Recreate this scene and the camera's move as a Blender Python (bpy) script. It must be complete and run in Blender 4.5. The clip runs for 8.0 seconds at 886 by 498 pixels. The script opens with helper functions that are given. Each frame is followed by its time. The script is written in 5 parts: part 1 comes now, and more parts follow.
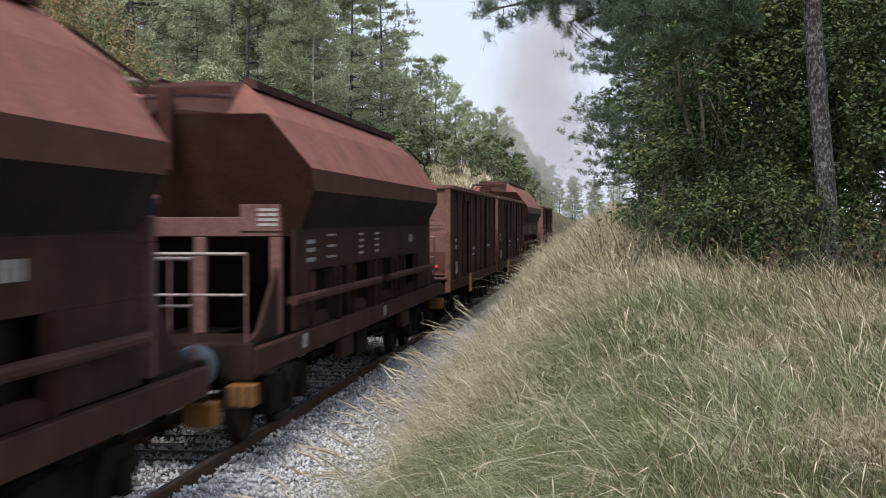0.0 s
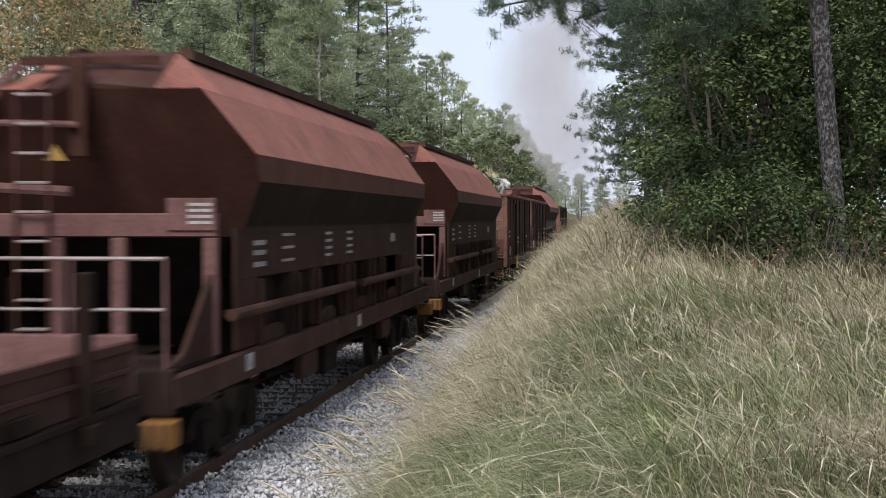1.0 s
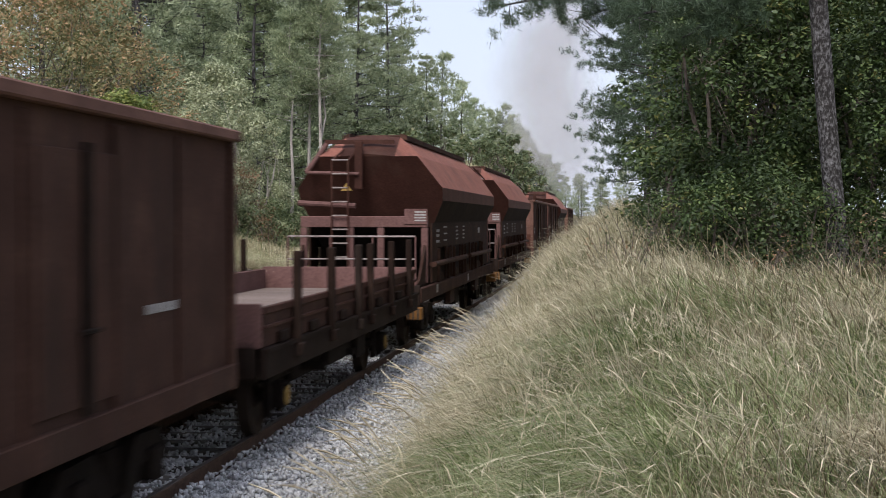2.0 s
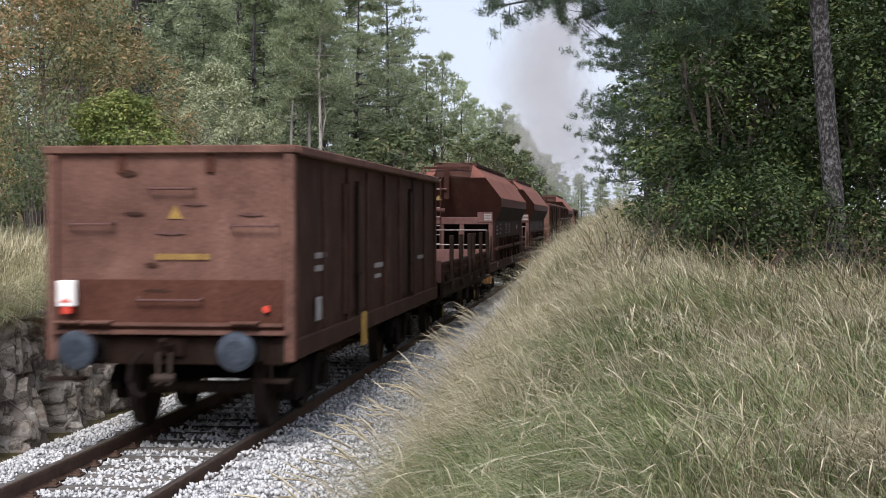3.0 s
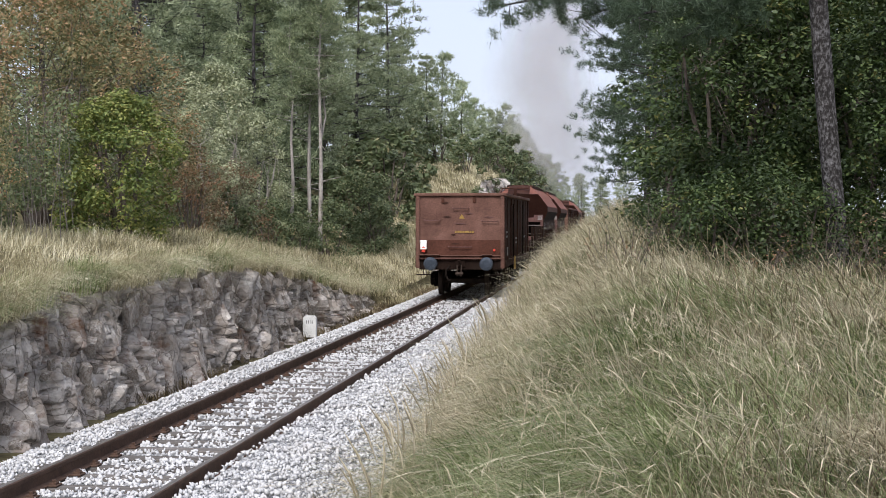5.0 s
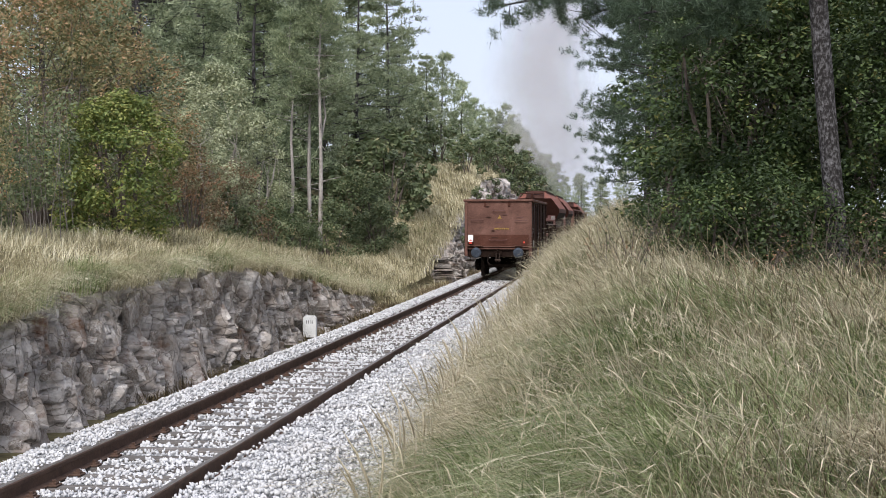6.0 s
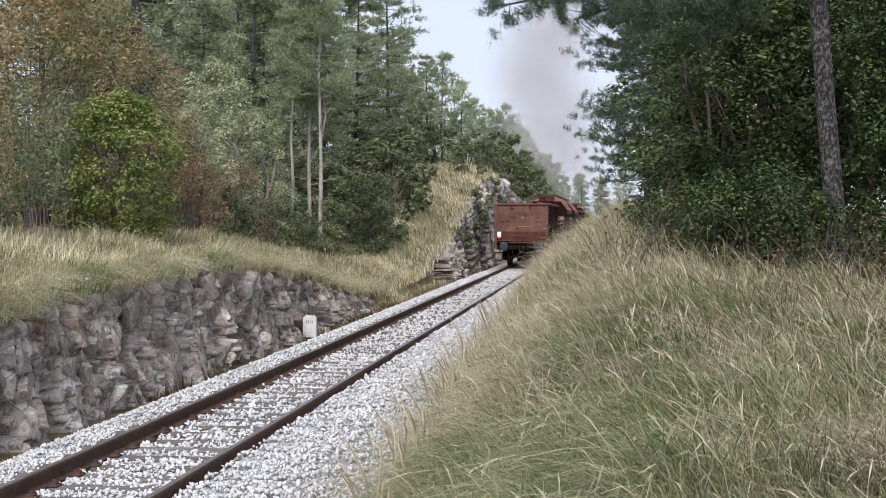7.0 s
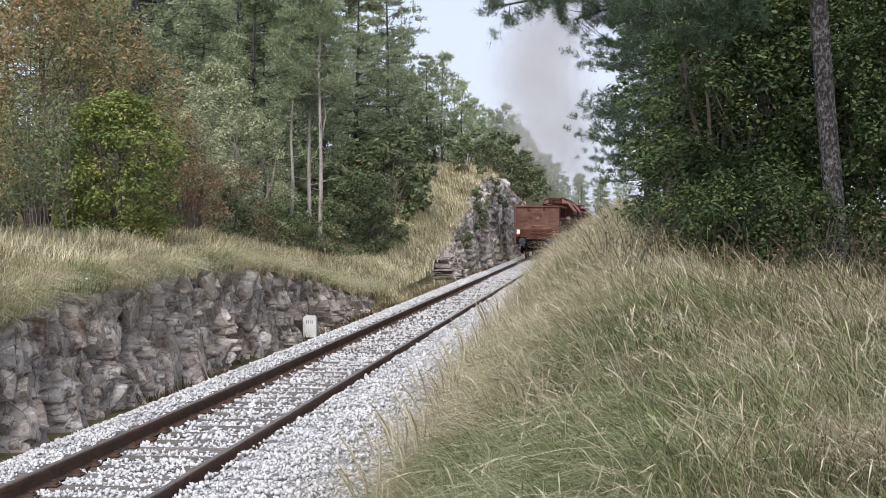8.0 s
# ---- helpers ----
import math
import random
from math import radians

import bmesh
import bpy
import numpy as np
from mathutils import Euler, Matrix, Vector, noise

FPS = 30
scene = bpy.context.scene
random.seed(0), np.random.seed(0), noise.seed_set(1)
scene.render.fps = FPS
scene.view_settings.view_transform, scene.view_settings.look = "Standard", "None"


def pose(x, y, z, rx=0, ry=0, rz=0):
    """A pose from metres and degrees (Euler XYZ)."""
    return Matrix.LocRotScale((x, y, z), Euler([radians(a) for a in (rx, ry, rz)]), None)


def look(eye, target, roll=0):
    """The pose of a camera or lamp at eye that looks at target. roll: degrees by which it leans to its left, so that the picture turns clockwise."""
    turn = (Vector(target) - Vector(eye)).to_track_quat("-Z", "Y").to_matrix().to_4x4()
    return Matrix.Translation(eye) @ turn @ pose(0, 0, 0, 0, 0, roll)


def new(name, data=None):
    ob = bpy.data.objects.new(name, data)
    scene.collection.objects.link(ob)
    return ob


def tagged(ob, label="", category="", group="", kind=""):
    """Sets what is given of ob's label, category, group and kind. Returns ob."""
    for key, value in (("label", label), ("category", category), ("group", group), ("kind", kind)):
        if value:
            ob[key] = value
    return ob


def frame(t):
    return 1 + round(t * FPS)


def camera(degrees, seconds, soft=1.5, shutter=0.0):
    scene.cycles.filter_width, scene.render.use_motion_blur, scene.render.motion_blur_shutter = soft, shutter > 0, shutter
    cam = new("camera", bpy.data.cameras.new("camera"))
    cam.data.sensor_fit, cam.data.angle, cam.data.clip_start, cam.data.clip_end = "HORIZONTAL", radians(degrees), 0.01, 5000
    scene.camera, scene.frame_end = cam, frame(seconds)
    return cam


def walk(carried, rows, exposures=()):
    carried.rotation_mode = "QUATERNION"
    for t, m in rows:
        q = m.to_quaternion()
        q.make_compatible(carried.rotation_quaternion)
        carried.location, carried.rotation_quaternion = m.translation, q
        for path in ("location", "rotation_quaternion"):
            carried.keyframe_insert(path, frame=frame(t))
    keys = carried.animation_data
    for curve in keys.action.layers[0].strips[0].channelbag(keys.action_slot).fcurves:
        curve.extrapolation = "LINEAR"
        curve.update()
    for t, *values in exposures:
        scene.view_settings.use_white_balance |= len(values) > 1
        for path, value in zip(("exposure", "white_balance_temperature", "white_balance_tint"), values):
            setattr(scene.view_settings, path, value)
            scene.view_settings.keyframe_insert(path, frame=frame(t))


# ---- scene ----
# The camera stands on the bank beside the line, with one small jolt at the start.
EYE = (4.868, 0.0, 2.471)


def aim(yaw, pitch):
    return pose(*EYE, 90 + pitch, 0, yaw)


cam = camera(32.69, 8.0, soft=0.65, shutter=0.5)
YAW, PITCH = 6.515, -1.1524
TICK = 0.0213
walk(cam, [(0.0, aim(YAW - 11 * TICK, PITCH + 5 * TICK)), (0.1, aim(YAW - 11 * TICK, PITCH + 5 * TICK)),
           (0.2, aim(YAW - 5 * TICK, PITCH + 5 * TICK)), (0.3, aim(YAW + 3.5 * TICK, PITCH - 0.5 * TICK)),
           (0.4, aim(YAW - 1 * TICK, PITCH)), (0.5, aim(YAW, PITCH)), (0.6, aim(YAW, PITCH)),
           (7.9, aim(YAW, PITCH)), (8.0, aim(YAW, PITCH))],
     exposures=[(0.0, 0.0), (8.0, 0.0)])

# ---- light: thin overcast, the sun high and soft behind the camera ----
world = bpy.data.worlds.new("sky")
scene.world = world
world.use_nodes = True
wn, wl = world.node_tree.nodes, world.node_tree.links
sky = wn.new("ShaderNodeTexSky")
sky.sky_type, sky.sun_disc = "NISHITA", False
sky.sun_elevation, sky.sun_rotation = radians(50), radians(188)
sky.air_density, sky.dust_density, sky.ozone_density = 1.0, 2.5, 1.0
bg = wn["Background"]
bg.inputs["Strength"].default_value = 0.15
veil = wn.new("ShaderNodeMix")
veil.data_type = "RGBA"
veil.inputs[0].default_value = 0.68
veil.inputs[7].default_value = (6.2, 6.6, 8.1, 1)
wl.new(sky.outputs[0], veil.inputs[6])
wl.new(veil.outputs[2], bg.inputs["Color"])
sun_data = bpy.data.lights.new("sun", "SUN")
sun_data.energy, sun_data.angle, sun_data.color = 3.7, radians(22), (1.0, 0.972, 0.965)
sun = new("sun", sun_data)
sun.matrix_world = look((0, 0, 0), (0.09, 0.64, -0.76))
scene.cycles.transparent_max_bounces = 24


# ---- materials ----
def ramp(nodes, stops):
    r = nodes.new("ShaderNodeValToRGB")
    r.color_ramp.elements[0].position, r.color_ramp.elements[0].color = stops[0][0], (*stops[0][1], 1)
    r.color_ramp.elements[1].position, r.color_ramp.elements[1].color = stops[-1][0], (*stops[-1][1], 1)
    for p, c in stops[1:-1]:
        r.color_ramp.elements.new(p).color = (*c, 1)
    return r


def surface(name, stops, scale=3.0, rough=0.8, metal=0.0, bump=0.3, fine=40.0, stain=None, stretch=(1, 1, 1), vary=0.0, coords="Object", gloss=0.2):
    """A weathered surface: broad noise picks the colour, fine noise adds grain and relief, stain adds streaks or patches."""
    m = bpy.data.materials.new(name)
    m.use_nodes = True
    n, l = m.node_tree.nodes, m.node_tree.links
    b = n["Principled BSDF"]
    b.inputs["Roughness"].default_value, b.inputs["Metallic"].default_value = rough, metal
    b.inputs["Specular IOR Level"].default_value = gloss
    tc = n.new("ShaderNodeTexCoord")
    mp = n.new("ShaderNodeMapping")
    mp.inputs["Scale"].default_value = stretch
    l.new(tc.outputs[coords], mp.inputs[0])
    n1 = n.new("ShaderNodeTexNoise")
    n1.inputs["Scale"].default_value, n1.inputs["Detail"].default_value = scale, 8
    n1.inputs["Roughness"].default_value = 0.65
    n2 = n.new("ShaderNodeTexNoise")
    n2.inputs["Scale"].default_value, n2.inputs["Detail"].default_value = fine, 5
    l.new(mp.outputs[0], n1.inputs[0])
    l.new(mp.outputs[0], n2.inputs[0])
    r = ramp(n, stops)
    l.new(n1.outputs[0], r.inputs[0])
    colour = r.outputs[0]
    grain = n.new("ShaderNodeMix")
    grain.data_type, grain.blend_type = "RGBA", "OVERLAY"
    grain.inputs[0].default_value = 0.55
    l.new(colour, grain.inputs[6])
    l.new(n2.outputs[0], grain.inputs[7])
    colour = grain.outputs[2]
    if stain:
        scol, sscale, lo, hi, sst = stain
        mp2 = n.new("ShaderNodeMapping")
        mp2.inputs["Scale"].default_value = sst
        l.new(tc.outputs[coords], mp2.inputs[0])
        n3 = n.new("ShaderNodeTexNoise")
        n3.inputs["Scale"].default_value, n3.inputs["Detail"].default_value = sscale, 9
        n3.inputs["Roughness"].default_value = 0.7
        l.new(mp2.outputs[0], n3.inputs[0])
        r3 = ramp(n, [(lo, (0, 0, 0)), (hi, (1, 1, 1))])
        l.new(n3.outputs[0], r3.inputs[0])
        sm = n.new("ShaderNodeMix")
        sm.data_type = "RGBA"
        sm.inputs[7].default_value = (*scol, 1)
        l.new(r3.outputs[0], sm.inputs[0])
        l.new(colour, sm.inputs[6])
        colour = sm.outputs[2]
    if vary:
        info = n.new("ShaderNodeObjectInfo")
        isl = n.new("ShaderNodeNewGeometry")
        add = n.new("ShaderNodeMath")
        add.operation = "ADD"
        l.new(info.outputs["Random"], add.inputs[0])
        l.new(isl.outputs["Random Per Island"], add.inputs[1])
        mul = n.new("ShaderNodeMapRange")
        mul.inputs[2].default_value = 2.0
        mul.inputs[3].default_value, mul.inputs[4].default_value = 1 - vary, 1 + vary
        l.new(add.outputs[0], mul.inputs[0])
        hsv = n.new("ShaderNodeHueSaturation")
        l.new(mul.outputs[0], hsv.inputs["Value"])
        l.new(colour, hsv.inputs["Color"])
        colour = hsv.outputs[0]
    l.new(colour, b.inputs["Base Color"])
    if bump:
        bp = n.new("ShaderNodeBump")
        bp.inputs["Strength"].default_value, bp.inputs["Distance"].default_value = bump, 0.02
        l.new(n2.outputs[0], bp.inputs["Height"])
        l.new(bp.outputs[0], b.inputs["Normal"])
    return m


def foliage(name, stops, patch=None, through_light=0.3, rough=0.6):
    """Leaves, needles or blades: each island takes its own tone, broad patches shift it, some light passes through."""
    m = bpy.data.materials.new(name)
    m.use_nodes = True
    n, l = m.node_tree.nodes, m.node_tree.links
    b = n["Principled BSDF"]
    b.inputs["Roughness"].default_value = rough
    g = n.new("ShaderNodeNewGeometry")
    tc = n.new("ShaderNodeTexCoord")
    nz = n.new("ShaderNodeTexNoise")
    nz.inputs["Scale"].default_value, nz.inputs["Detail"].default_value = patch or 0.8, 3
    l.new(tc.outputs["Object"], nz.inputs[0])
    mx = n.new("ShaderNodeMath")
    mx.operation = "MULTIPLY_ADD"
    mx.inputs[1].default_value = 0.75
    l.new(g.outputs["Random Per Island"], mx.inputs[0])
    sub = n.new("ShaderNodeMath")
    sub.operation = "MULTIPLY_ADD"
    sub.inputs[1].default_value, sub.inputs[2].default_value = 1.4, -0.58
    l.new(nz.outputs[0], sub.inputs[0])
    l.new(sub.outputs[0], mx.inputs[2])
    r = ramp(n, stops)
    l.new(mx.outputs[0], r.inputs[0])
    info = n.new("ShaderNodeObjectInfo")
    mul = n.new("ShaderNodeMapRange")
    mul.inputs[3].default_value, mul.inputs[4].default_value = 0.82, 1.2
    l.new(info.outputs["Random"], mul.inputs[0])
    hsv = n.new("ShaderNodeHueSaturation")
    l.new(mul.outputs[0], hsv.inputs["Value"])
    l.new(r.outputs[0], hsv.inputs["Color"])
    l.new(hsv.outputs[0], b.inputs["Base Color"])
    tr = n.new("ShaderNodeBsdfTranslucent")
    l.new(hsv.outputs[0], tr.inputs[0])
    ms = n.new("ShaderNodeMixShader")
    ms.inputs[0].default_value = through_light
    l.new(b.outputs[0], ms.inputs[1])
    l.new(tr.outputs[0], ms.inputs[2])
    l.new(ms.outputs[0], n["Material Output"].inputs[0])
    return m


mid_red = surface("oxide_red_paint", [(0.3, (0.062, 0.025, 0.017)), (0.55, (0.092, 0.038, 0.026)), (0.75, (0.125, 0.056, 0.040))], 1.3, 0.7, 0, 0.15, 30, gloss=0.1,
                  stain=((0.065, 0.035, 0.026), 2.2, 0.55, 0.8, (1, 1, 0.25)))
# soot and the shade of the overhung hopper ends, both in the colour
rust_red = surface("sooty_shaded_red_paint", [(0.3, (0.036, 0.015, 0.011)), (0.55, (0.054, 0.0225, 0.0165)), (0.75, (0.082, 0.036, 0.027))], 1.3, 0.7, 0, 0.15, 30, gloss=0.1,
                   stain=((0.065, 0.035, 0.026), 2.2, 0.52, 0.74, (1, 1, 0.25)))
# dust, and the light on upward slopes lightened into the colour
dusty_lit_red = surface("dusty_lit_red_roof_paint", [(0.3, (0.195, 0.080, 0.060)), (0.55, (0.235, 0.098, 0.074)), (0.75, (0.27, 0.122, 0.094))], 1.3, 0.8, 0, 0.15, 30, gloss=0.1,
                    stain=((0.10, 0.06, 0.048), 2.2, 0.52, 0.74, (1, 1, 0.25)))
# soot, and shade under the roof edge darkened into the colour
rust_side = surface("sooty_shaded_oxide_red_paint", [(0.3, (0.011, 0.0065, 0.005)), (0.55, (0.019, 0.011, 0.008)), (0.75, (0.036, 0.021, 0.016))], 1.6, 0.8, 0, 0.2, 35, gloss=0.06,
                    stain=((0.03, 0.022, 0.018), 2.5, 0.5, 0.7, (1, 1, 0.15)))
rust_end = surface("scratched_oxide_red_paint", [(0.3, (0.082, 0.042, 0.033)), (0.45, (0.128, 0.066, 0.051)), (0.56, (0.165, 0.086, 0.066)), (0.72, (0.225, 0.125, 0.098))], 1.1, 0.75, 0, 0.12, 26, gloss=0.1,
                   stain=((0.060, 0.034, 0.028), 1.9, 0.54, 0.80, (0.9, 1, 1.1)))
# side tone below the ends: soot plus the side's shade, painted in
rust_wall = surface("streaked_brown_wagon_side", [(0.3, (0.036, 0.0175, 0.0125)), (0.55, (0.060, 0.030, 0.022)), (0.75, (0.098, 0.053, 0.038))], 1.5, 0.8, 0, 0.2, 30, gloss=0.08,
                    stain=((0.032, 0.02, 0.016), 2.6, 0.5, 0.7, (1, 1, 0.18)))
hopper_side = surface("dark_brown_hopper_side", [(0.3, (0.026, 0.013, 0.0095)), (0.55, (0.044, 0.022, 0.016)), (0.75, (0.072, 0.039, 0.028))], 1.5, 0.8, 0, 0.2, 30, gloss=0.08,
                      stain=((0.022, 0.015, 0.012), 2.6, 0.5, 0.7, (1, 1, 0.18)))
pink_paint = surface("faded_pink_red_paint", [(0.3, (0.098, 0.050, 0.044)), (0.7, (0.155, 0.084, 0.076))], 2.0, 0.75, 0, 0.12, 30, gloss=0.1,
                     stain=((0.10, 0.05, 0.04), 3.0, 0.55, 0.75, (1, 1, 0.3)))
dark_iron = surface("grimy_underframe_iron", [(0.3, (0.009, 0.007, 0.006)), (0.7, (0.022, 0.016, 0.013))], 4, 0.85, 0.0, 0.25, 50, gloss=0.05)
wheel_iron = surface("brown_wheel_steel", [(0.3, (0.03, 0.022, 0.018)), (0.7, (0.07, 0.05, 0.04))], 6, 0.7, 0.2, 0.1, 50, gloss=0.1)
buffer_iron = surface("greased_buffer_steel", [(0.3, (0.04, 0.05, 0.065)), (0.7, (0.085, 0.10, 0.125))], 7, 0.45, 0.5, 0.1, 40)
plank_wood = surface("grey_floor_planks", [(0.3, (0.11, 0.08, 0.065)), (0.7, (0.20, 0.155, 0.135))], 5, 0.85, 0, 0.3, 45, stretch=(0.2, 4, 1), vary=0.25)
rail_rust = surface("rusty_rail_side", [(0.3, (0.065, 0.040, 0.030)), (0.7, (0.135, 0.083, 0.060))], 6, 0.75, 0.3, 0.2, 60)
rail_top = surface("worn_rail_head", [(0.3, (0.23, 0.19, 0.17)), (0.7, (0.36, 0.31, 0.28))], 8, 0.35, 0.85, 0.05, 60, stretch=(1, .1, 1))
sleeper_wood = surface("weathered_timber_sleeper", [(0.3, (0.085, 0.076, 0.068)), (0.7, (0.20, 0.18, 0.165))], 5, 0.9, 0, 0.5, 50, stretch=(.3, 3, 1), vary=0.3)
ballast_mat = surface("limestone_ballast", [(0.3, (0.46, 0.46, 0.465)), (0.55, (0.60, 0.595, 0.595)), (0.75, (0.70, 0.695, 0.69))], 1.2, 0.9, 0, 0.4, 30, vary=0.28,
                      stain=((0.34, 0.31, 0.29), 0.7, 0.52, 0.8, (1, 1, 1)))
ballast_bed = surface("packed_ballast", [(0.3, (0.40, 0.40, 0.405)), (0.7, (0.62, 0.615, 0.61))], 3, 0.95, 0, 0.3, 60)
# single chippings of the bed: each cell its own tone and height, dark gaps between
n, l = ballast_bed.node_tree.nodes, ballast_bed.node_tree.links
pb = n["Principled BSDF"]
old = pb.inputs["Base Color"].links[0].from_socket
tc, v1, v2 = n.new("ShaderNodeTexCoord"), n.new("ShaderNodeTexVoronoi"), n.new("ShaderNodeTexVoronoi")
v2.feature = "DISTANCE_TO_EDGE"
for v in (v1, v2):
    v.inputs["Scale"].default_value = 21
    l.new(tc.outputs["Object"], v.inputs["Vector"])
gap, tone = ramp(n, [(0.0, (0.30, 0.29, 0.28)), (0.11, (1, 1, 1))]), n.new("ShaderNodeMapRange")
l.new(v2.outputs["Distance"], gap.inputs[0])
tone.inputs[3].default_value, tone.inputs[4].default_value = 0.62, 1.35
l.new(v1.outputs["Color"], tone.inputs[0])
for sock in (gap.outputs[0], tone.outputs[0]):
    mm = n.new("ShaderNodeMix")
    mm.data_type, mm.blend_type = "RGBA", "MULTIPLY"
    mm.inputs[0].default_value = 1.0
    l.new(old, mm.inputs[6])
    l.new(sock, mm.inputs[7])
    old = mm.outputs[2]
bp = n.new("ShaderNodeBump")
bp.inputs["Strength"].default_value, bp.inputs["Distance"].default_value = 0.8, 0.03
l.new(gap.outputs[0], bp.inputs["Height"])
l.new(bp.outputs[0], pb.inputs["Normal"])
l.new(old, pb.inputs["Base Color"])
earth = surface("bank_soil_and_thatch", [(0.3, (0.06, 0.05, 0.025)), (0.5, (0.125, 0.106, 0.052)), (0.7, (0.22, 0.19, 0.10))], 0.9, 0.95, 0, 0.8, 14)
rock_mat = surface("grey_limestone_rock", [(0.28, (0.20, 0.152, 0.115)), (0.42, (0.37, 0.32, 0.275)), (0.58, (0.51, 0.47, 0.43)), (0.75, (0.66, 0.635, 0.60))], 2.4, 0.95, 0, 1.0, 14, gloss=0.05,
                   stain=((0.16, 0.085, 0.05), 1.1, 0.54, 0.68, (1, 1, 1.5)), vary=0.25)
# cracks and blocks of the limestone: cells of their own tone with dark joints
n, l = rock_mat.node_tree.nodes, rock_mat.node_tree.links
pb = n["Principled BSDF"]
old = pb.inputs["Base Color"].links[0].from_socket
tc, nz, wob = n.new("ShaderNodeTexCoord"), n.new("ShaderNodeTexNoise"), n.new("ShaderNodeMix")
nz.inputs["Scale"].default_value = 2.5
wob.data_type, wob.blend_type = "RGBA", "ADD"
wob.inputs[0].default_value = 0.12
l.new(tc.outputs["Object"], nz.inputs[0])
l.new(tc.outputs["Object"], wob.inputs[6])
l.new(nz.outputs[1], wob.inputs[7])
turned = n.new("ShaderNodeMapping")
turned.inputs["Rotation"].default_value, turned.inputs["Scale"].default_value = (radians(24), 0, 0), (1, 1.7, 0.85)
l.new(wob.outputs[2], turned.inputs[0])
for scale, edge, dark in ((1.7, 0.018, 0.35), (4.3, 0.016, 0.5)):
    v1, v2 = n.new("ShaderNodeTexVoronoi"), n.new("ShaderNodeTexVoronoi")
    v2.feature = "DISTANCE_TO_EDGE"
    for v in (v1, v2):
        v.inputs["Scale"].default_value = scale
        l.new(turned.outputs[0], v.inputs["Vector"])
    rr = ramp(n, [(0.0, (dark, dark * 0.95, dark * 0.9)), (edge, (1, 1, 1))])
    l.new(v2.outputs["Distance"], rr.inputs[0])
    tone = n.new("ShaderNodeMapRange")
    tone.inputs[3].default_value, tone.inputs[4].default_value = 0.70, 1.30
    l.new(v1.outputs["Color"], tone.inputs[0])
    for sock in (rr.outputs[0], tone.outputs[0]):
        mm = n.new("ShaderNodeMix")
        mm.data_type, mm.blend_type = "RGBA", "MULTIPLY"
        mm.inputs[0].default_value = 1.0
        l.new(old, mm.inputs[6])
        l.new(sock, mm.inputs[7])
        old = mm.outputs[2]
    bp = n.new("ShaderNodeBump")
    bp.inputs["Strength"].default_value, bp.inputs["Distance"].default_value = 0.35, 0.08 / scale
    l.new(tone.outputs[0], bp.inputs["Height"])
    l.new(pb.inputs["Normal"].links[0].from_socket, bp.inputs["Normal"])
    l.new(bp.outputs[0], pb.inputs["Normal"])
l.new(old, pb.inputs["Base Color"])
bark_mat = surface("grey_pine_bark", [(0.3, (0.016, 0.014, 0.013)), (0.47, (0.03, 0.027, 0.026)), (0.54, (0.085, 0.08, 0.08)), (0.70, (0.19, 0.185, 0.19))], 22, 0.95, 0, 1.0, 40, stretch=(1, 1, 0.6))
pale_bark = surface("pale_bare_bark", [(0.3, (0.22, 0.19, 0.17)), (0.7, (0.50, 0.46, 0.42))], 4, 0.95, 0, 0.6, 25, stretch=(1, 1, 0.3))
grey_stem = surface("bare_grey_stems", [(0.3, (0.10, 0.085, 0.075)), (0.7, (0.30, 0.27, 0.24))], 4, 0.95, 0, 0.2, 25)
twig_mat = surface("bare_twigs", [(0.3, (0.07, 0.055, 0.045)), (0.7, (0.17, 0.14, 0.12))], 4, 0.95, 0, 0.2, 25)
white_paint = surface("white_marker_paint", [(0.3, (0.62, 0.62, 0.60)), (0.7, (0.80, 0.80, 0.78))], 5, 0.6, 0, 0.1, 30)
pale_steel = surface("worn_pale_steel", [(0.3, (0.16, 0.12, 0.11)), (0.7, (0.34, 0.29, 0.27))], 9, 0.6, 0.2, 0.05, 40)
bar_white = surface("stencil_white", [(0.3, (0.20, 0.18, 0.17)), (0.7, (0.40, 0.38, 0.37))], 9, 0.7, 0, 0, 40)
bar_yellow = surface("stencil_yellow", [(0.3, (0.24, 0.145, 0.04)), (0.7, (0.38, 0.24, 0.07))], 9, 0.7, 0, 0, 40)
hazard_orange = surface("hazard_orange", [(0.3, (0.12, 0.052, 0.012)), (0.7, (0.21, 0.095, 0.022))], 9, 0.6, 0, 0, 40)
black_paint = surface("black_paint", [(0.3, (0.02, 0.02, 0.02)), (0.7, (0.04, 0.04, 0.04))], 9, 0.6, 0, 0, 40)
blue_board = surface("dark_blue_board", [(0.3, (0.03, 0.035, 0.06)), (0.7, (0.05, 0.06, 0.10))], 9, 0.6, 0, 0, 40)
lamp_red = surface("red_lamp_paint", [(0.3, (0.55, 0.05, 0.03)), (0.7, (0.70, 0.09, 0.06))], 9, 0.4, 0, 0, 40)
glow_white = bpy.data.materials.new("glowing_white")
glow_white.use_nodes = True
glow_white.node_tree.nodes["Principled BSDF"].inputs["Base Color"].default_value = (0.85, 0.83, 0.80, 1)
# faint glow added to brighten the signal board, which is no lamp
glow_white.node_tree.nodes["Principled BSDF"].inputs["Emission Color"].default_value = (1, 0.9, 0.85, 1)
glow_white.node_tree.nodes["Principled BSDF"].inputs["Emission Strength"].default_value = 0.15

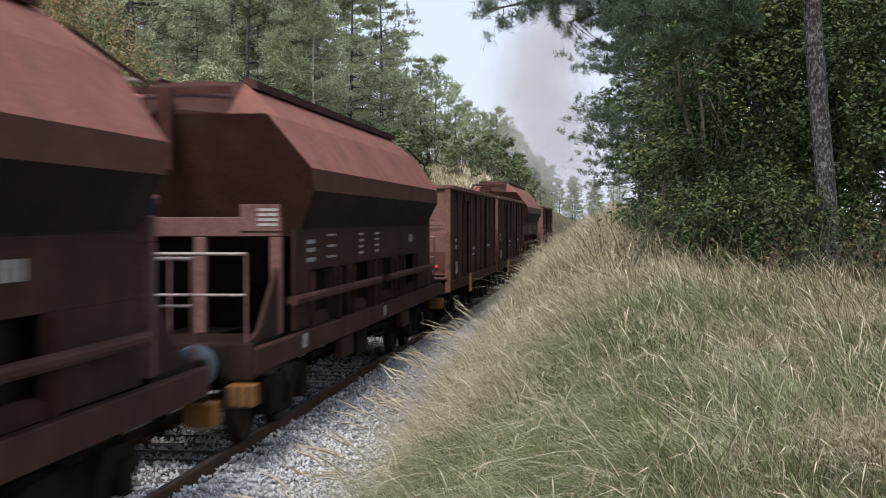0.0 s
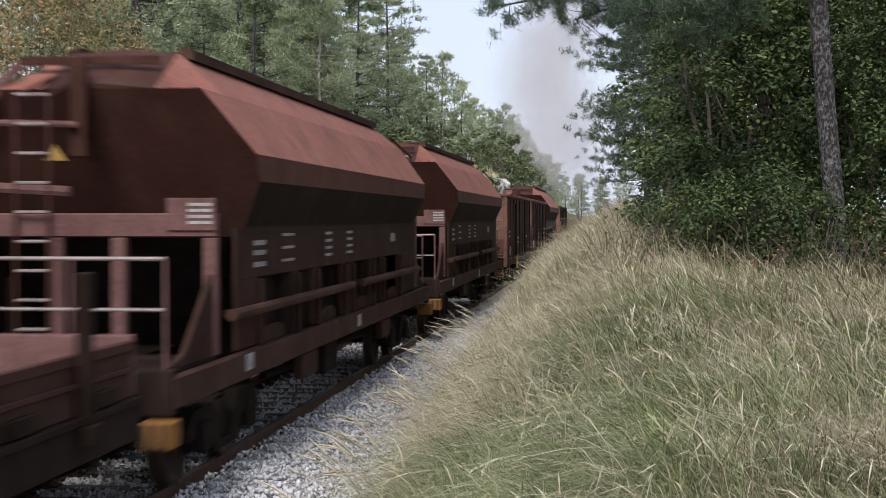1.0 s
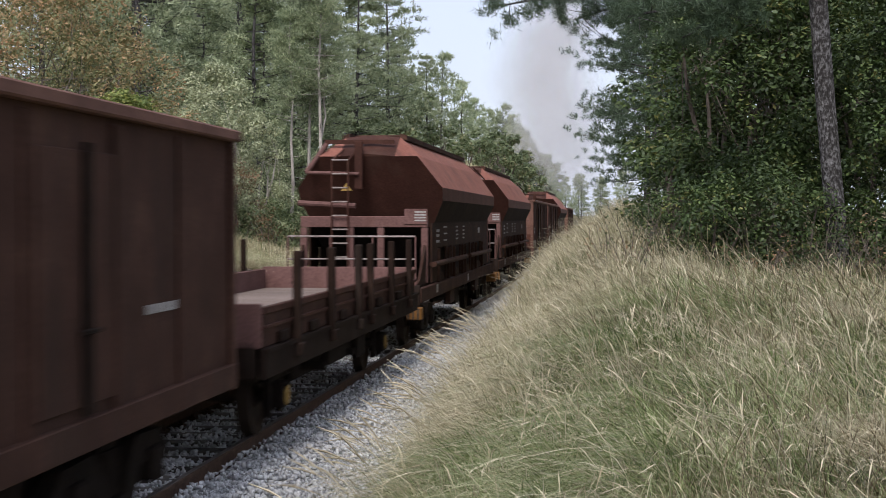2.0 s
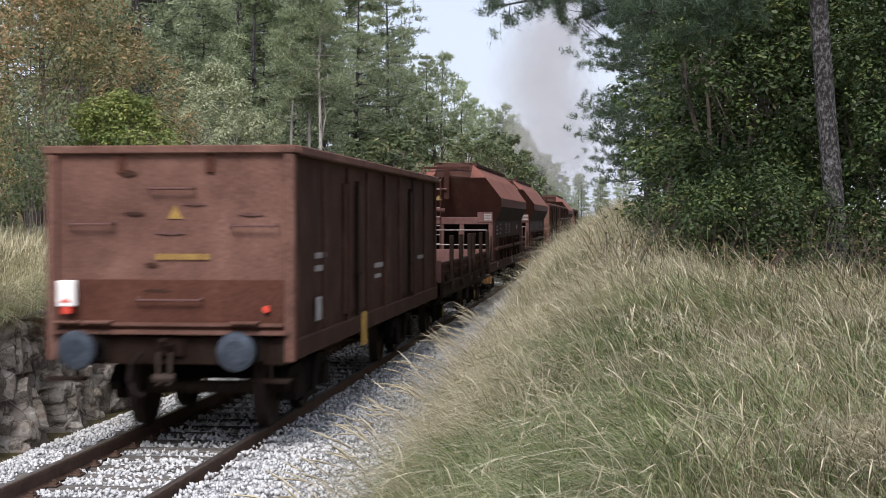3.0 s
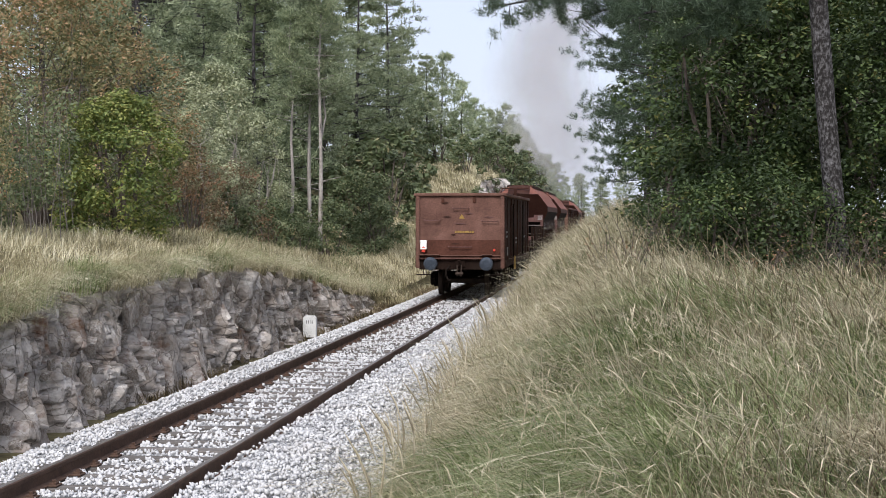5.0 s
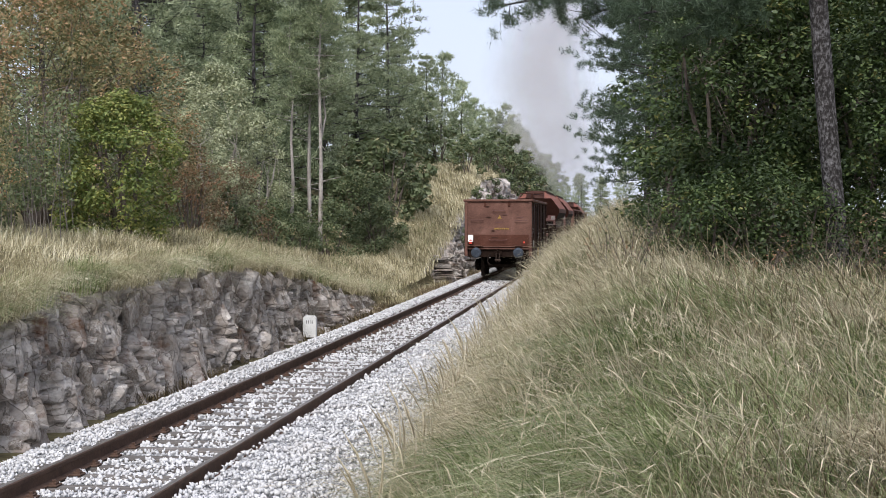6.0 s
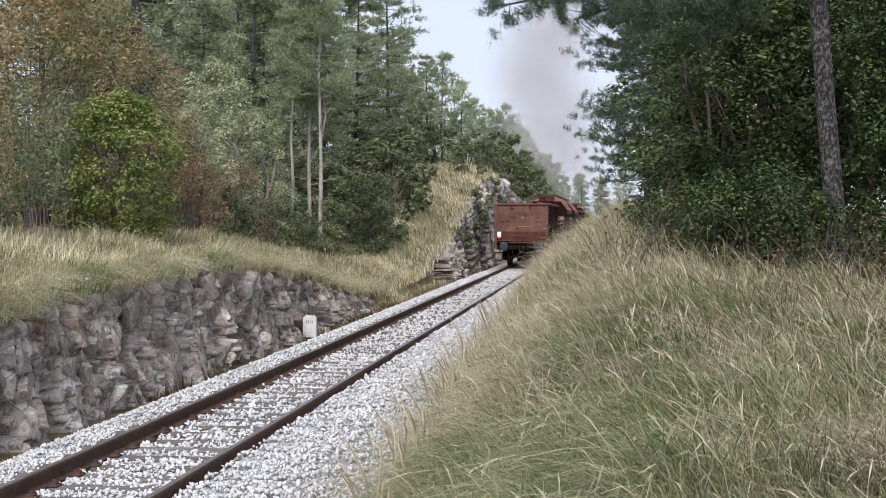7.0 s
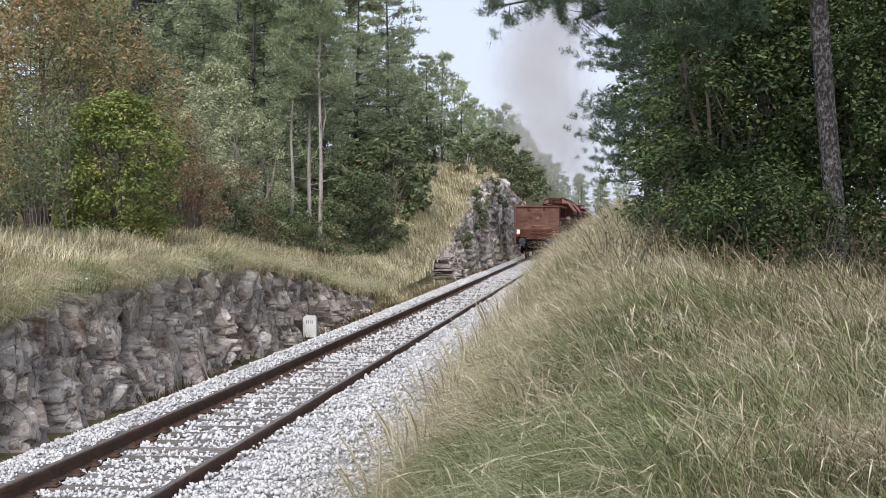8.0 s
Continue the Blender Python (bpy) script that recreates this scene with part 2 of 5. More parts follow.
dry_blade = foliage("straw_grass", [(0.0, (0.10, 0.086, 0.044)), (0.3, (0.31, 0.27, 0.15)), (0.65, (0.58, 0.52, 0.34)), (1.0, (0.84, 0.78, 0.59))], 0.6, 0.3)
green_blade = foliage("green_grass", [(0.0, (0.034, 0.054, 0.012)), (0.35, (0.11, 0.155, 0.038)), (0.7, (0.26, 0.305, 0.125)), (1.0, (0.64, 0.64, 0.40))], 0.7, 0.35)
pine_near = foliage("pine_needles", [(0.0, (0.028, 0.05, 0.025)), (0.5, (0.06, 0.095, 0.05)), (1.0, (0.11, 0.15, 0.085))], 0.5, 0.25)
# the distance haze is painted in: needles far paler than their own green
pine_far = foliage("haze_tinted_pine_needles", [(0.0, (0.09, 0.12, 0.066)), (0.5, (0.275, 0.325, 0.185)), (1.0, (0.56, 0.60, 0.39))], 0.25, 0.45)
leaf_green = foliage("hedge_leaves", [(0.0, (0.015, 0.028, 0.007)), (0.5, (0.042, 0.070, 0.019)), (0.85, (0.095, 0.135, 0.040)), (1.0, (0.20, 0.19, 0.06))], 1.2, 0.3)
leaf_brush = foliage("brush_leaves", [(0.0, (0.06, 0.085, 0.035)), (0.5, (0.13, 0.165, 0.075)), (0.85, (0.22, 0.24, 0.12)), (1.0, (0.32, 0.26, 0.15))], 0.8, 0.35)
leaf_lime = foliage("lime_green_leaves", [(0.0, (0.06, 0.095, 0.022)), (0.45, (0.14, 0.185, 0.048)), (1.0, (0.35, 0.34, 0.10))], 1.2, 0.35)
leaf_autumn = foliage("autumn_leaves", [(0.0, (0.07, 0.085, 0.035)), (0.35, (0.19, 0.20, 0.085)), (0.65, (0.34, 0.26, 0.13)), (1.0, (0.50, 0.27, 0.15))], 0.35, 0.35)
leaf_pale = foliage("pale_grey_green_leaves", [(0.0, (0.17, 0.20, 0.105)), (0.45, (0.38, 0.41, 0.24)), (1.0, (0.66, 0.67, 0.46))], 0.6, 0.35)
leaf_rust = foliage("rust_red_leaves", [(0.0, (0.13, 0.12, 0.06)), (0.5, (0.25, 0.18, 0.10)), (1.0, (0.42, 0.21, 0.12))], 0.9, 0.35)
brown_blade = foliage("withered_brown_grass", [(0.0, (0.045, 0.035, 0.018)), (0.4, (0.125, 0.093, 0.05)), (0.75, (0.25, 0.19, 0.11)), (1.0, (0.50, 0.42, 0.28))], 0.7, 0.3)
blade_dead = foliage("bleached_stalks", [(0.0, (0.36, 0.30, 0.19)), (1.0, (0.66, 0.59, 0.44))], 0.8, 0.3)


# ---- mesh helpers ----
def bx(bm, x0, x1, y0, y1, z0, z1, bevel=0.0):
    v = bmesh.ops.create_cube(bm, size=1, matrix=Matrix.Translation(((x0 + x1) / 2, (y0 + y1) / 2, (z0 + z1) / 2)) @ Matrix.Diagonal((x1 - x0, y1 - y0, z1 - z0, 1)))["verts"]
    if bevel:
        bmesh.ops.bevel(bm, geom=list({e for w in v for e in w.link_edges}), offset=bevel, segments=1, affect="EDGES")


def rod(bm, a, b, r, n=8, r2=None):
    a, b = Vector(a), Vector(b)
    d = b - a
    m = Matrix.Translation((a + b) / 2) @ d.to_track_quat("Z", "Y").to_matrix().to_4x4()
    bmesh.ops.create_cone(bm, cap_ends=True, segments=n, radius1=r, radius2=r if r2 is None else r2, depth=d.length, matrix=m)


def prism(bm, outline, axis, lo, hi):
    """Extrudes an outline of (u, v) along x or y."""
    def at(u, v, w):
        return (w, u, v) if axis == "x" else (u, w, v)
    a = [bm.verts.new(at(u, v, lo)) for u, v in outline]
    b = [bm.verts.new(at(u, v, hi)) for u, v in outline]
    faces = [bm.faces.new(a), bm.faces.new(list(reversed(b)))]
    for i in range(len(a)):
        j = (i + 1) % len(a)
        faces.append(bm.faces.new((a[j], a[i], b[i], b[j])))
    bmesh.ops.recalc_face_normals(bm, faces=faces)


def loft(bm, rings, caps=True):
    """Skins closed rings of equal length."""
    vs = [[bm.verts.new(p) for p in r] for r in rings]
    fs = []
    for a, b in zip(vs, vs[1:]):
        for i in range(len(a)):
            j = (i + 1) % len(a)
            fs.append(bm.faces.new((a[i], a[j], b[j], b[i])))
    if caps:
        fs += [bm.faces.new(list(reversed(vs[0]))), bm.faces.new(vs[-1])]
    bmesh.ops.recalc_face_normals(bm, faces=fs)


def mesh_of(bm, name, material, smooth=False):
    me = bpy.data.meshes.new(name)
    bm.to_mesh(me)
    bm.free()
    me.materials.append(material)
    if smooth:
        me.shade_smooth()
    return me


def part(name, bm, material, parent, label="", smooth=False):
    me = bm if isinstance(bm, bpy.types.Mesh) else mesh_of(bm, name, material, smooth)
    ob = new(name, me)
    ob.parent = parent
    if label:
        ob["label"] = label
    return ob


def solid(build, *args, **kw):
    bm = bmesh.new()
    build(bm, *args, **kw)
    return bm


def raw_mesh(name, verts, faces, material):
    """A mesh from computed arrays: verts (n, 3), faces (m, 3 or 4)."""
    me = bpy.data.meshes.new(name)
    k = faces.shape[1]
    me.vertices.add(len(verts))
    me.vertices.foreach_set("co", np.ascontiguousarray(verts, dtype=np.float32).ravel())
    me.loops.add(faces.size)
    me.loops.foreach_set("vertex_index", np.ascontiguousarray(faces, dtype=np.int32).ravel())
    me.polygons.add(len(faces))
    me.polygons.foreach_set("loop_start", np.arange(0, faces.size, k, dtype=np.int32))
    me.update(calc_edges=True)
    me.validate()
    me.materials.append(material)
    return me


def rng(seed):
    return np.random.default_rng(seed)


def fbm(x, y, seed=0, octaves=4):
    """Smooth value noise by sines, -1 to 1, on arrays."""
    r = rng(1000 + seed)
    out, amp, f = np.zeros(np.broadcast(x, y).shape), 0.5, 1.0
    for _ in range(octaves):
        for _ in range(3):
            a, ph = r.uniform(0, 6.283, 2)
            out += amp / 3 * np.sin(f * (np.cos(a) * x + np.sin(a) * y) * r.uniform(0.7, 1.4) + ph)
        amp, f = amp * 0.55, f * 2.1
    return out


# ---- lie of the land: z = 0 is the rail head, y runs along the line, away from the camera ----
ROCK_TOP = ((-60, 1.4), (0, 1.5), (17, 1.15), (23, 1.5), (31, 1.55), (39, 0.95), (46, 0.2), (55, -0.25), (64, 0.0), (75, 1.6), (83, 3.0), (97, 4.9), (110, 5.5), (122, 4.6), (140, 3.0), (180, 2.0), (400, 2.0))
BANK_TOP = ((-60, 2.2), (0, 1.9), (36, 2.0), (54, 0.85), (62, 0.7), (68, 1.0), (75, 2.7), (83, 3.9), (97, 5.6), (119, 6.4), (140, 6.4), (180, 5.0), (400, 3.0))
TOE = ((-60, 2.6), (13, 2.55), (20, 2.42), (28, 2.36), (38, 2.2), (400, 2.1))
STEEP = ((-60, 0.7), (14, 0.7), (24, 0.6), (36, 0.5), (400, 0.5))
CREST = ((-60, 0.7), (6, 0.75), (12, 0.95), (20, 1.5), (30, 2.1), (38, 2.5), (60, 2.7), (120, 3.0), (400, 3.0))


def along(table, y):
    return np.interp(y, [a for a, _ in table], [b for _, b in table])


def land(x, y):
    x, y = np.asarray(x, float), np.asarray(y, float)
    rt, bt, cr = along(ROCK_TOP, y), along(BANK_TOP, y), along(CREST, y)
    wob = 0.12 * fbm(x * 1.1, y * 0.9, 3)
    left_toe = -0.52
    u = -x
    left = np.where(u < 3.4, left_toe,
                    np.where(u < 3.7, left_toe + (rt - left_toe) * np.clip((u - 3.4) / 0.3, 0, 1) ** 0.8,
                             np.where(u < 5.0, rt + (bt - rt) * np.clip((u - 3.7) / 1.3, 0, 1) ** 0.7, bt + 0.03 * np.minimum(u - 5.0, 4) + 0.10 * np.clip(u - 9.0, 0, 60))))
    left = left + np.where(u > 3.7, wob * np.clip((u - 3.7), 0, 1.5), 0)
    toe = along(TOE, y)
    s = np.clip((x - toe) / (5.1 - toe), 0, 1)
    right = np.where(x < toe, -0.52, -0.52 + (cr + 0.52) * s ** along(STEEP, y)) - 0.11 * np.clip(x - 5.3, 0, 4) + 0.04 * np.clip(x - 11, 0, 80) + wob * s
    return np.where(x < 0, left, right)


def land_sheet():
    xs = np.concatenate([[-900, -500, -250, -140, -90, -60, -42, -30, -22, -16], np.arange(-12, -5.2, 0.6), np.arange(-5, -2.6, 0.15), [-2.4, -1, 0, 1, 1.7], np.arange(1.9, 8, 0.2),
                         np.arange(8, 16, 1.0), [18, 22, 28, 36, 50, 80, 140, 250, 500, 900]])
    ys = np.concatenate([[-600, -250, -120, -60, -30, -15], np.arange(-8, 60, 0.5), np.arange(60, 150, 2.0), [155, 165, 180, 200, 230, 270, 330, 420, 600, 900, 1500, 2500]])
    gx, gy = np.meshgrid(xs, ys)
    v = np.stack([gx, gy, land(gx, gy)], -1).reshape(-1, 3)
    nx, ny = len(xs), len(ys)
    i, j = np.meshgrid(np.arange(nx - 1), np.arange(ny - 1))
    a = (j * nx + i).ravel()
    me = raw_mesh("ground", v, np.stack([a, a + 1, a + nx + 1, a + nx], 1), earth)
    me.shade_smooth()
    return tagged(new("ground", me), "straw-coloured soil and thatch of the cutting's banks", "ground", kind="structure")


ground = land_sheet()


# ---- the railway line ----
def rail_outline(x):
    half = [(0.075, -0.172), (0.075, -0.160), (0.014, -0.140), (0.010, -0.055), (0.036, -0.042), (0.036, -0.006), (0.028, 0.0)]
    return [(x + a, b) for a, b in half] + [(x - a, b) for a, b in reversed(half)]


track = tagged(new("railway_track"), "single railway line with rusty rails on timber sleepers", "railway track", kind="structure")
for side in (-0.7525, 0.7525):
    bm = bmesh.new()
    prism(bm, rail_outline(side), "y", -120, 420)
    rail = part("rail", bm, rail_rust, track, "rusty steel rail with a worn bright head")
    bm = bmesh.new()
    bx(bm, side - 0.027, side + 0.027, -120, 420, 0.001, 0.004)
    part("running_surface", bm, rail_top, rail, "bright worn running band")

SLEEPER_STEP = 0.62
bm = bmesh.new()
bx(bm, -1.28, 1.28, -0.12, 0.12, -0.33, -0.172, 0.012)
sleeper_mesh = mesh_of(bm, "sleeper", sleeper_wood)
bm = bmesh.new()
bx(bm, -0.17, 0.17, -0.08, 0.08, -0.172, -0.150, 0.006)
for dx in (-0.115, 0.115):
    rod(bm, (dx, 0, -0.155), (dx, 0, -0.105), 0.022, 6)
    bx(bm, dx - 0.035, dx + 0.035, -0.04, 0.04, -0.152, -0.132)
plate_mesh = mesh_of(bm, "baseplate", rail_rust)
r = rng(5)
far_sleepers = bmesh.new()
for k in range(-40, 480):
    y = 14.34 + k * SLEEPER_STEP
    if 8 < y < 100:
        s = part("sleeper", sleeper_mesh, None, track)
        s.location, s.rotation_euler = (r.uniform(-.03, .03), y + r.uniform(-.02, .02), r.uniform(-.008, .008)), (0, 0, r.uniform(-.012, .012))
        if y < 62:
            for side in (-0.7525, 0.7525):
                p = part("baseplate", plate_mesh, None, s)
                p.location = (side, 0, 0.002)
    else:
        bx(far_sleepers, -1.28, 1.28, y - 0.12, y + 0.12, -0.33, -0.172)
tagged(part("far_sleeper_run", far_sleepers, sleeper_wood, track), kind="stuff")


def ballast_height(x, y):
    a = np.abs(x)
    top = np.where(a < 1.7, -0.183, -0.183 - (a - 1.7) * 0.42)
    top = np.where((x > 0.79) & (x < 2.0), top + 0.105 * np.clip((x - 0.79) * 12, 0, 1) * np.clip((2.0 - x) * 2, 0, 1), top)
    return top + 0.018 * fbm(x * 5, y * 5, 8)


xs, ys = np.arange(-2.8, 2.81, 0.1), np.concatenate([np.arange(-60, 8, 2.0), np.arange(8, 60, 0.25), np.arange(60, 420, 4.0)])
gx, gy = np.meshgrid(xs, ys)
i, j = np.meshgrid(np.arange(len(xs) - 1), np.arange(len(ys) - 1))
a = (j * len(xs) + i).ravel()
me = raw_mesh("ballast_bed", np.stack([gx, gy, ballast_height(gx, gy) - 0.03 + 0.05 * np.clip((gy - 55) / 15, 0, 1)], -1).reshape(-1, 3), np.stack([a, a + 1, a + len(xs) + 1, a + len(xs)], 1), ballast_bed)
me.shade_smooth()
tagged(new("ballast_bed", me), "packed bed of pale limestone chippings under the line", "ballast", kind="structure")


def stones(name, n, x0, x1, y0, y1, size, seed, keep=None):
    """Broken stones: one irregular six-cornered chip each."""
    r = rng(seed)
    y = y0 * (y1 / y0) ** r.random(n)
    x = r.uniform(x0, x1, n)
    if keep is not None:
        k = keep(x, y)
        x, y = x[k], y[k]
        n = len(x)
    sc = size * r.uniform(0.55, 1.25, n) * (1 + y / 90)
    octa = np.array([[-1, 0, 0], [1, 0, 0], [0, -1, 0], [0, 1, 0], [0, 0, -1], [0, 0, 1]], float)
    v = octa[None] * r.uniform(0.75, 1.35, (n, 6, 1)) * r.uniform(0.6, 1.15, (n, 1, 3)) + r.normal(0, 0.22, (n, 6, 3))
    q = r.normal(size=(n, 4))
    q /= np.linalg.norm(q, axis=1)[:, None]
    w, a, b, c = q.T
    rot = np.stack([1 - 2 * (b * b + c * c), 2 * (a * b - c * w), 2 * (a * c + b * w), 2 * (a * b + c * w), 1 - 2 * (a * a + c * c), 2 * (b * c - a * w),
                    2 * (a * c - b * w), 2 * (b * c + a * w), 1 - 2 * (a * a + b * b)], 1).reshape(n, 3, 3)
    v = np.einsum("nij,nkj->nki", rot, v) * sc[:, None, None] * 0.5
    v += np.stack([x, y, ballast_height(x, y) + r.uniform(-0.02, 0.02, n)], 1)[:, None]
    f = np.array([[0, 2, 5], [2, 1, 5], [1, 3, 5], [3, 0, 5], [2, 0, 4], [1, 2, 4], [3, 1, 4], [0, 3, 4]])
    return raw_mesh(name, v.reshape(-1, 3), (f[None] + (np.arange(n) * 6)[:, None, None]).reshape(-1, 3), ballast_mat)


def off_sleepers(x, y):
    ph = np.abs(((y - 14.34) / SLEEPER_STEP + 0.5) % 1 - 0.5) * SLEEPER_STEP
    on = (ph < 0.115) & (np.abs(x) < 1.25)
    onrail = np.abs(np.abs(x) - 0.7525) < 0.065
    return ~(onrail | (on & (fbm(x * 2.2, y * 3.1, 4) < 0.20)))


tagged(new("ballast_stones", stones("ballast_stones", 46000, -2.6, 2.75, 10, 75, 0.050, 11, off_sleepers)), "loose pale grey and white limestone ballast", "ballast", kind="stuff")


# ---- wagons: local y = 0 at the rear headstock, z = 0 at the rail head ----
WHEEL_R = 0.46
axles = []


def wheel_mesh_build():
    bm = bmesh.new()
    prof = [(-0.07, 0.02), (-0.07, 0.10), (-0.03, 0.14), (-0.02, 0.36), (-0.065, 0.41), (-0.065, WHEEL_R), (0.05, WHEEL_R + 0.005), (0.06, WHEEL_R + 0.028), (0.075, WHEEL_R + 0.025), (0.075, 0.41), (0.02, 0.37), (0.02, 0.14), (0.06, 0.10), (0.06, 0.02)]
    n = 28
    loft(bm, [[(x, q * math.cos(t), q * math.sin(t)) for x, q in prof] for t in [6.28318 * k / n for k in range(n)]] + [[(x, q, 0) for x, q in prof]], caps=False)
    bmesh.ops.remove_doubles(bm, verts=bm.verts, dist=1e-5)
    return mesh_of(bm, "wheel", wheel_iron)


WHEEL = wheel_mesh_build()
bm = bmesh.new()
rod(bm, (-1.0, 0, 0), (1.0, 0, 0), 0.08, 12)
AXLE = mesh_of(bm, "axle", wheel_iron)


def wheelset(parent, y):
    ax = part("wheelset", AXLE, None, parent)
    ax.location = (0, y, WHEEL_R)
    for sgn in (-1, 1):
        w = part("wheel", WHEEL, None, ax)
        w.location, w.rotation_euler = (sgn * 0.755, 0, 0), (0, 0, 0 if sgn < 0 else math.pi)
    axles.append((ax, y))


def bogie(parent, y):
    for dy in (-0.9, 0.9):
        wheelset(parent, y + dy)
    bm = bmesh.new()
    for s in (-1, 1):
        x = s * 1.0
        prism(bm, [(y - 1.35, 0.55), (y - 1.15, 0.72), (y - 0.5, 0.74), (y - 0.3, 0.55), (y - 0.2, 0.32), (y + 0.2, 0.32), (y + 0.3, 0.55), (y + 0.5, 0.74), (y + 1.15, 0.72), (y + 1.35, 0.55), (y + 1.3, 0.45), (y + 0.62, 0.5), (y + 0.42, 0.25), (y - 0.42, 0.25), (y - 0.62, 0.5), (y - 1.3, 0.45)], "x", x - 0.07, x + 0.07)
        for dy in (-0.9, 0.9):
            bx(bm, x - 0.10, x + 0.13, y + dy - 0.15, y + dy + 0.15, 0.32, 0.60, 0.02)
        for dy in (-0.12, 0.0, 0.12):
            rod(bm, (x, y + dy, 0.34), (x, y + dy, 0.70), 0.045, 10)
    bx(bm, -1.0, 1.0, y - 0.18, y + 0.18, 0.48, 0.74)
    part("bogie_frame", bm, dark_iron, parent, "grimy cast bogie side frames")


def end_gear(parent, y, out, beam=None):
    """Headstock, buffers, draw hook and screw coupling; out is -1 at the rear, 1 at the front."""
    bm = bmesh.new()
    bx(bm, -1.30, 1.30, min(y, y - out * 0.14), max(y, y - out * 0.14), 0.86, 1.24, 0.012)
    part("headstock", bm, beam or rust_side, parent)
    for s in (-1, 1):
        x = s * 0.875
        bm = bmesh.new()
        bx(bm, x - 0.17, x + 0.17, min(y, y + out * 0.03), max(y, y + out * 0.03), 0.90, 1.22, 0.01)
        rod(bm, (x, y, 1.06), (x, y + out * 0.34, 1.06), 0.125, 16, 0.105)
        rod(bm, (x, y + out * 0.34, 1.06), (x, y + out * 0.57, 1.06), 0.08, 14)
        b = part("buffer", bm, dark_iron, parent)
        bm = bmesh.new()
        rod(bm, (x, y + out * 0.56, 1.06), (x, y + out * 0.60, 1.06), 0.215, 28, 0.195)
        rod(bm, (x, y + out * 0.60, 1.06), (x, y + out * 0.615, 1.06), 0.195, 28, 0.12)
        part("buffer_plate", bm, buffer_iron, b, "round blue-grey greased buffer plate")
    bm = bmesh.new()
    bx(bm, -0.16, 0.16, min(y, y + out * 0.04), max(y, y + out * 0.04), 0.95, 1.17, 0.01)
    bx(bm, -0.035, 0.035, min(y, y + out * 0.30), max(y, y + out * 0.30), 0.99, 1.09, 0.01)
    rod(bm, (0, y + out * 0.27, 1.05), (0, y + out * 0.33, 1.16), 0.04, 8)
    part("draw_hook", bm, rust_side, parent)
    bm = bmesh.new()
    for s in (-1, 1):
        rod(bm, (s * 0.07, y + out * 0.25, 1.02), (s * 0.06, y + out * 0.29, 0.66), 0.022, 8)
    rod(bm, (-0.12, y + out * 0.28, 0.74), (0.12, y + out * 0.28, 0.74), 0.05, 8)
    part("screw_coupling", bm, wheel_iron, parent)
    pts = [(-0.30, 1.0), (-0.42, 0.86), (-0.44, 0.68), (-0.36, 0.55), (-0.26, 0.52)]
    bm = bmesh.new()
    for (a, b), (c, d) in zip(pts, pts[1:]):
        rod(bm, (a, y + out * 0.12, b), (c, y + out * 0.14, d), 0.028, 8)
    part("brake_hose", bm, dark_iron, parent)


def bars(parent, name, material, x, rows, face="side", y=0.0):
    """Unreadable stencilling as small plain bars: rows of (along0, along1, z, height)."""
    bm = bmesh.new()
    for a0, a1, z, h in rows:
        n = max(1, int((a1 - a0) / (h * 1.1)))
        w = (a1 - a0) / n
        for k in range(n):
            if face == "side":
                bx(bm, x, x + 0.006, a0 + k * w, a0 + (k + 0.72) * w, z, z + h)
            else:
                bx(bm, a0 + k * w, a0 + (k + 0.72) * w, y - 0.006, y, z, z + h)
    return tagged(part(name, bm, material, parent), kind="stuff")


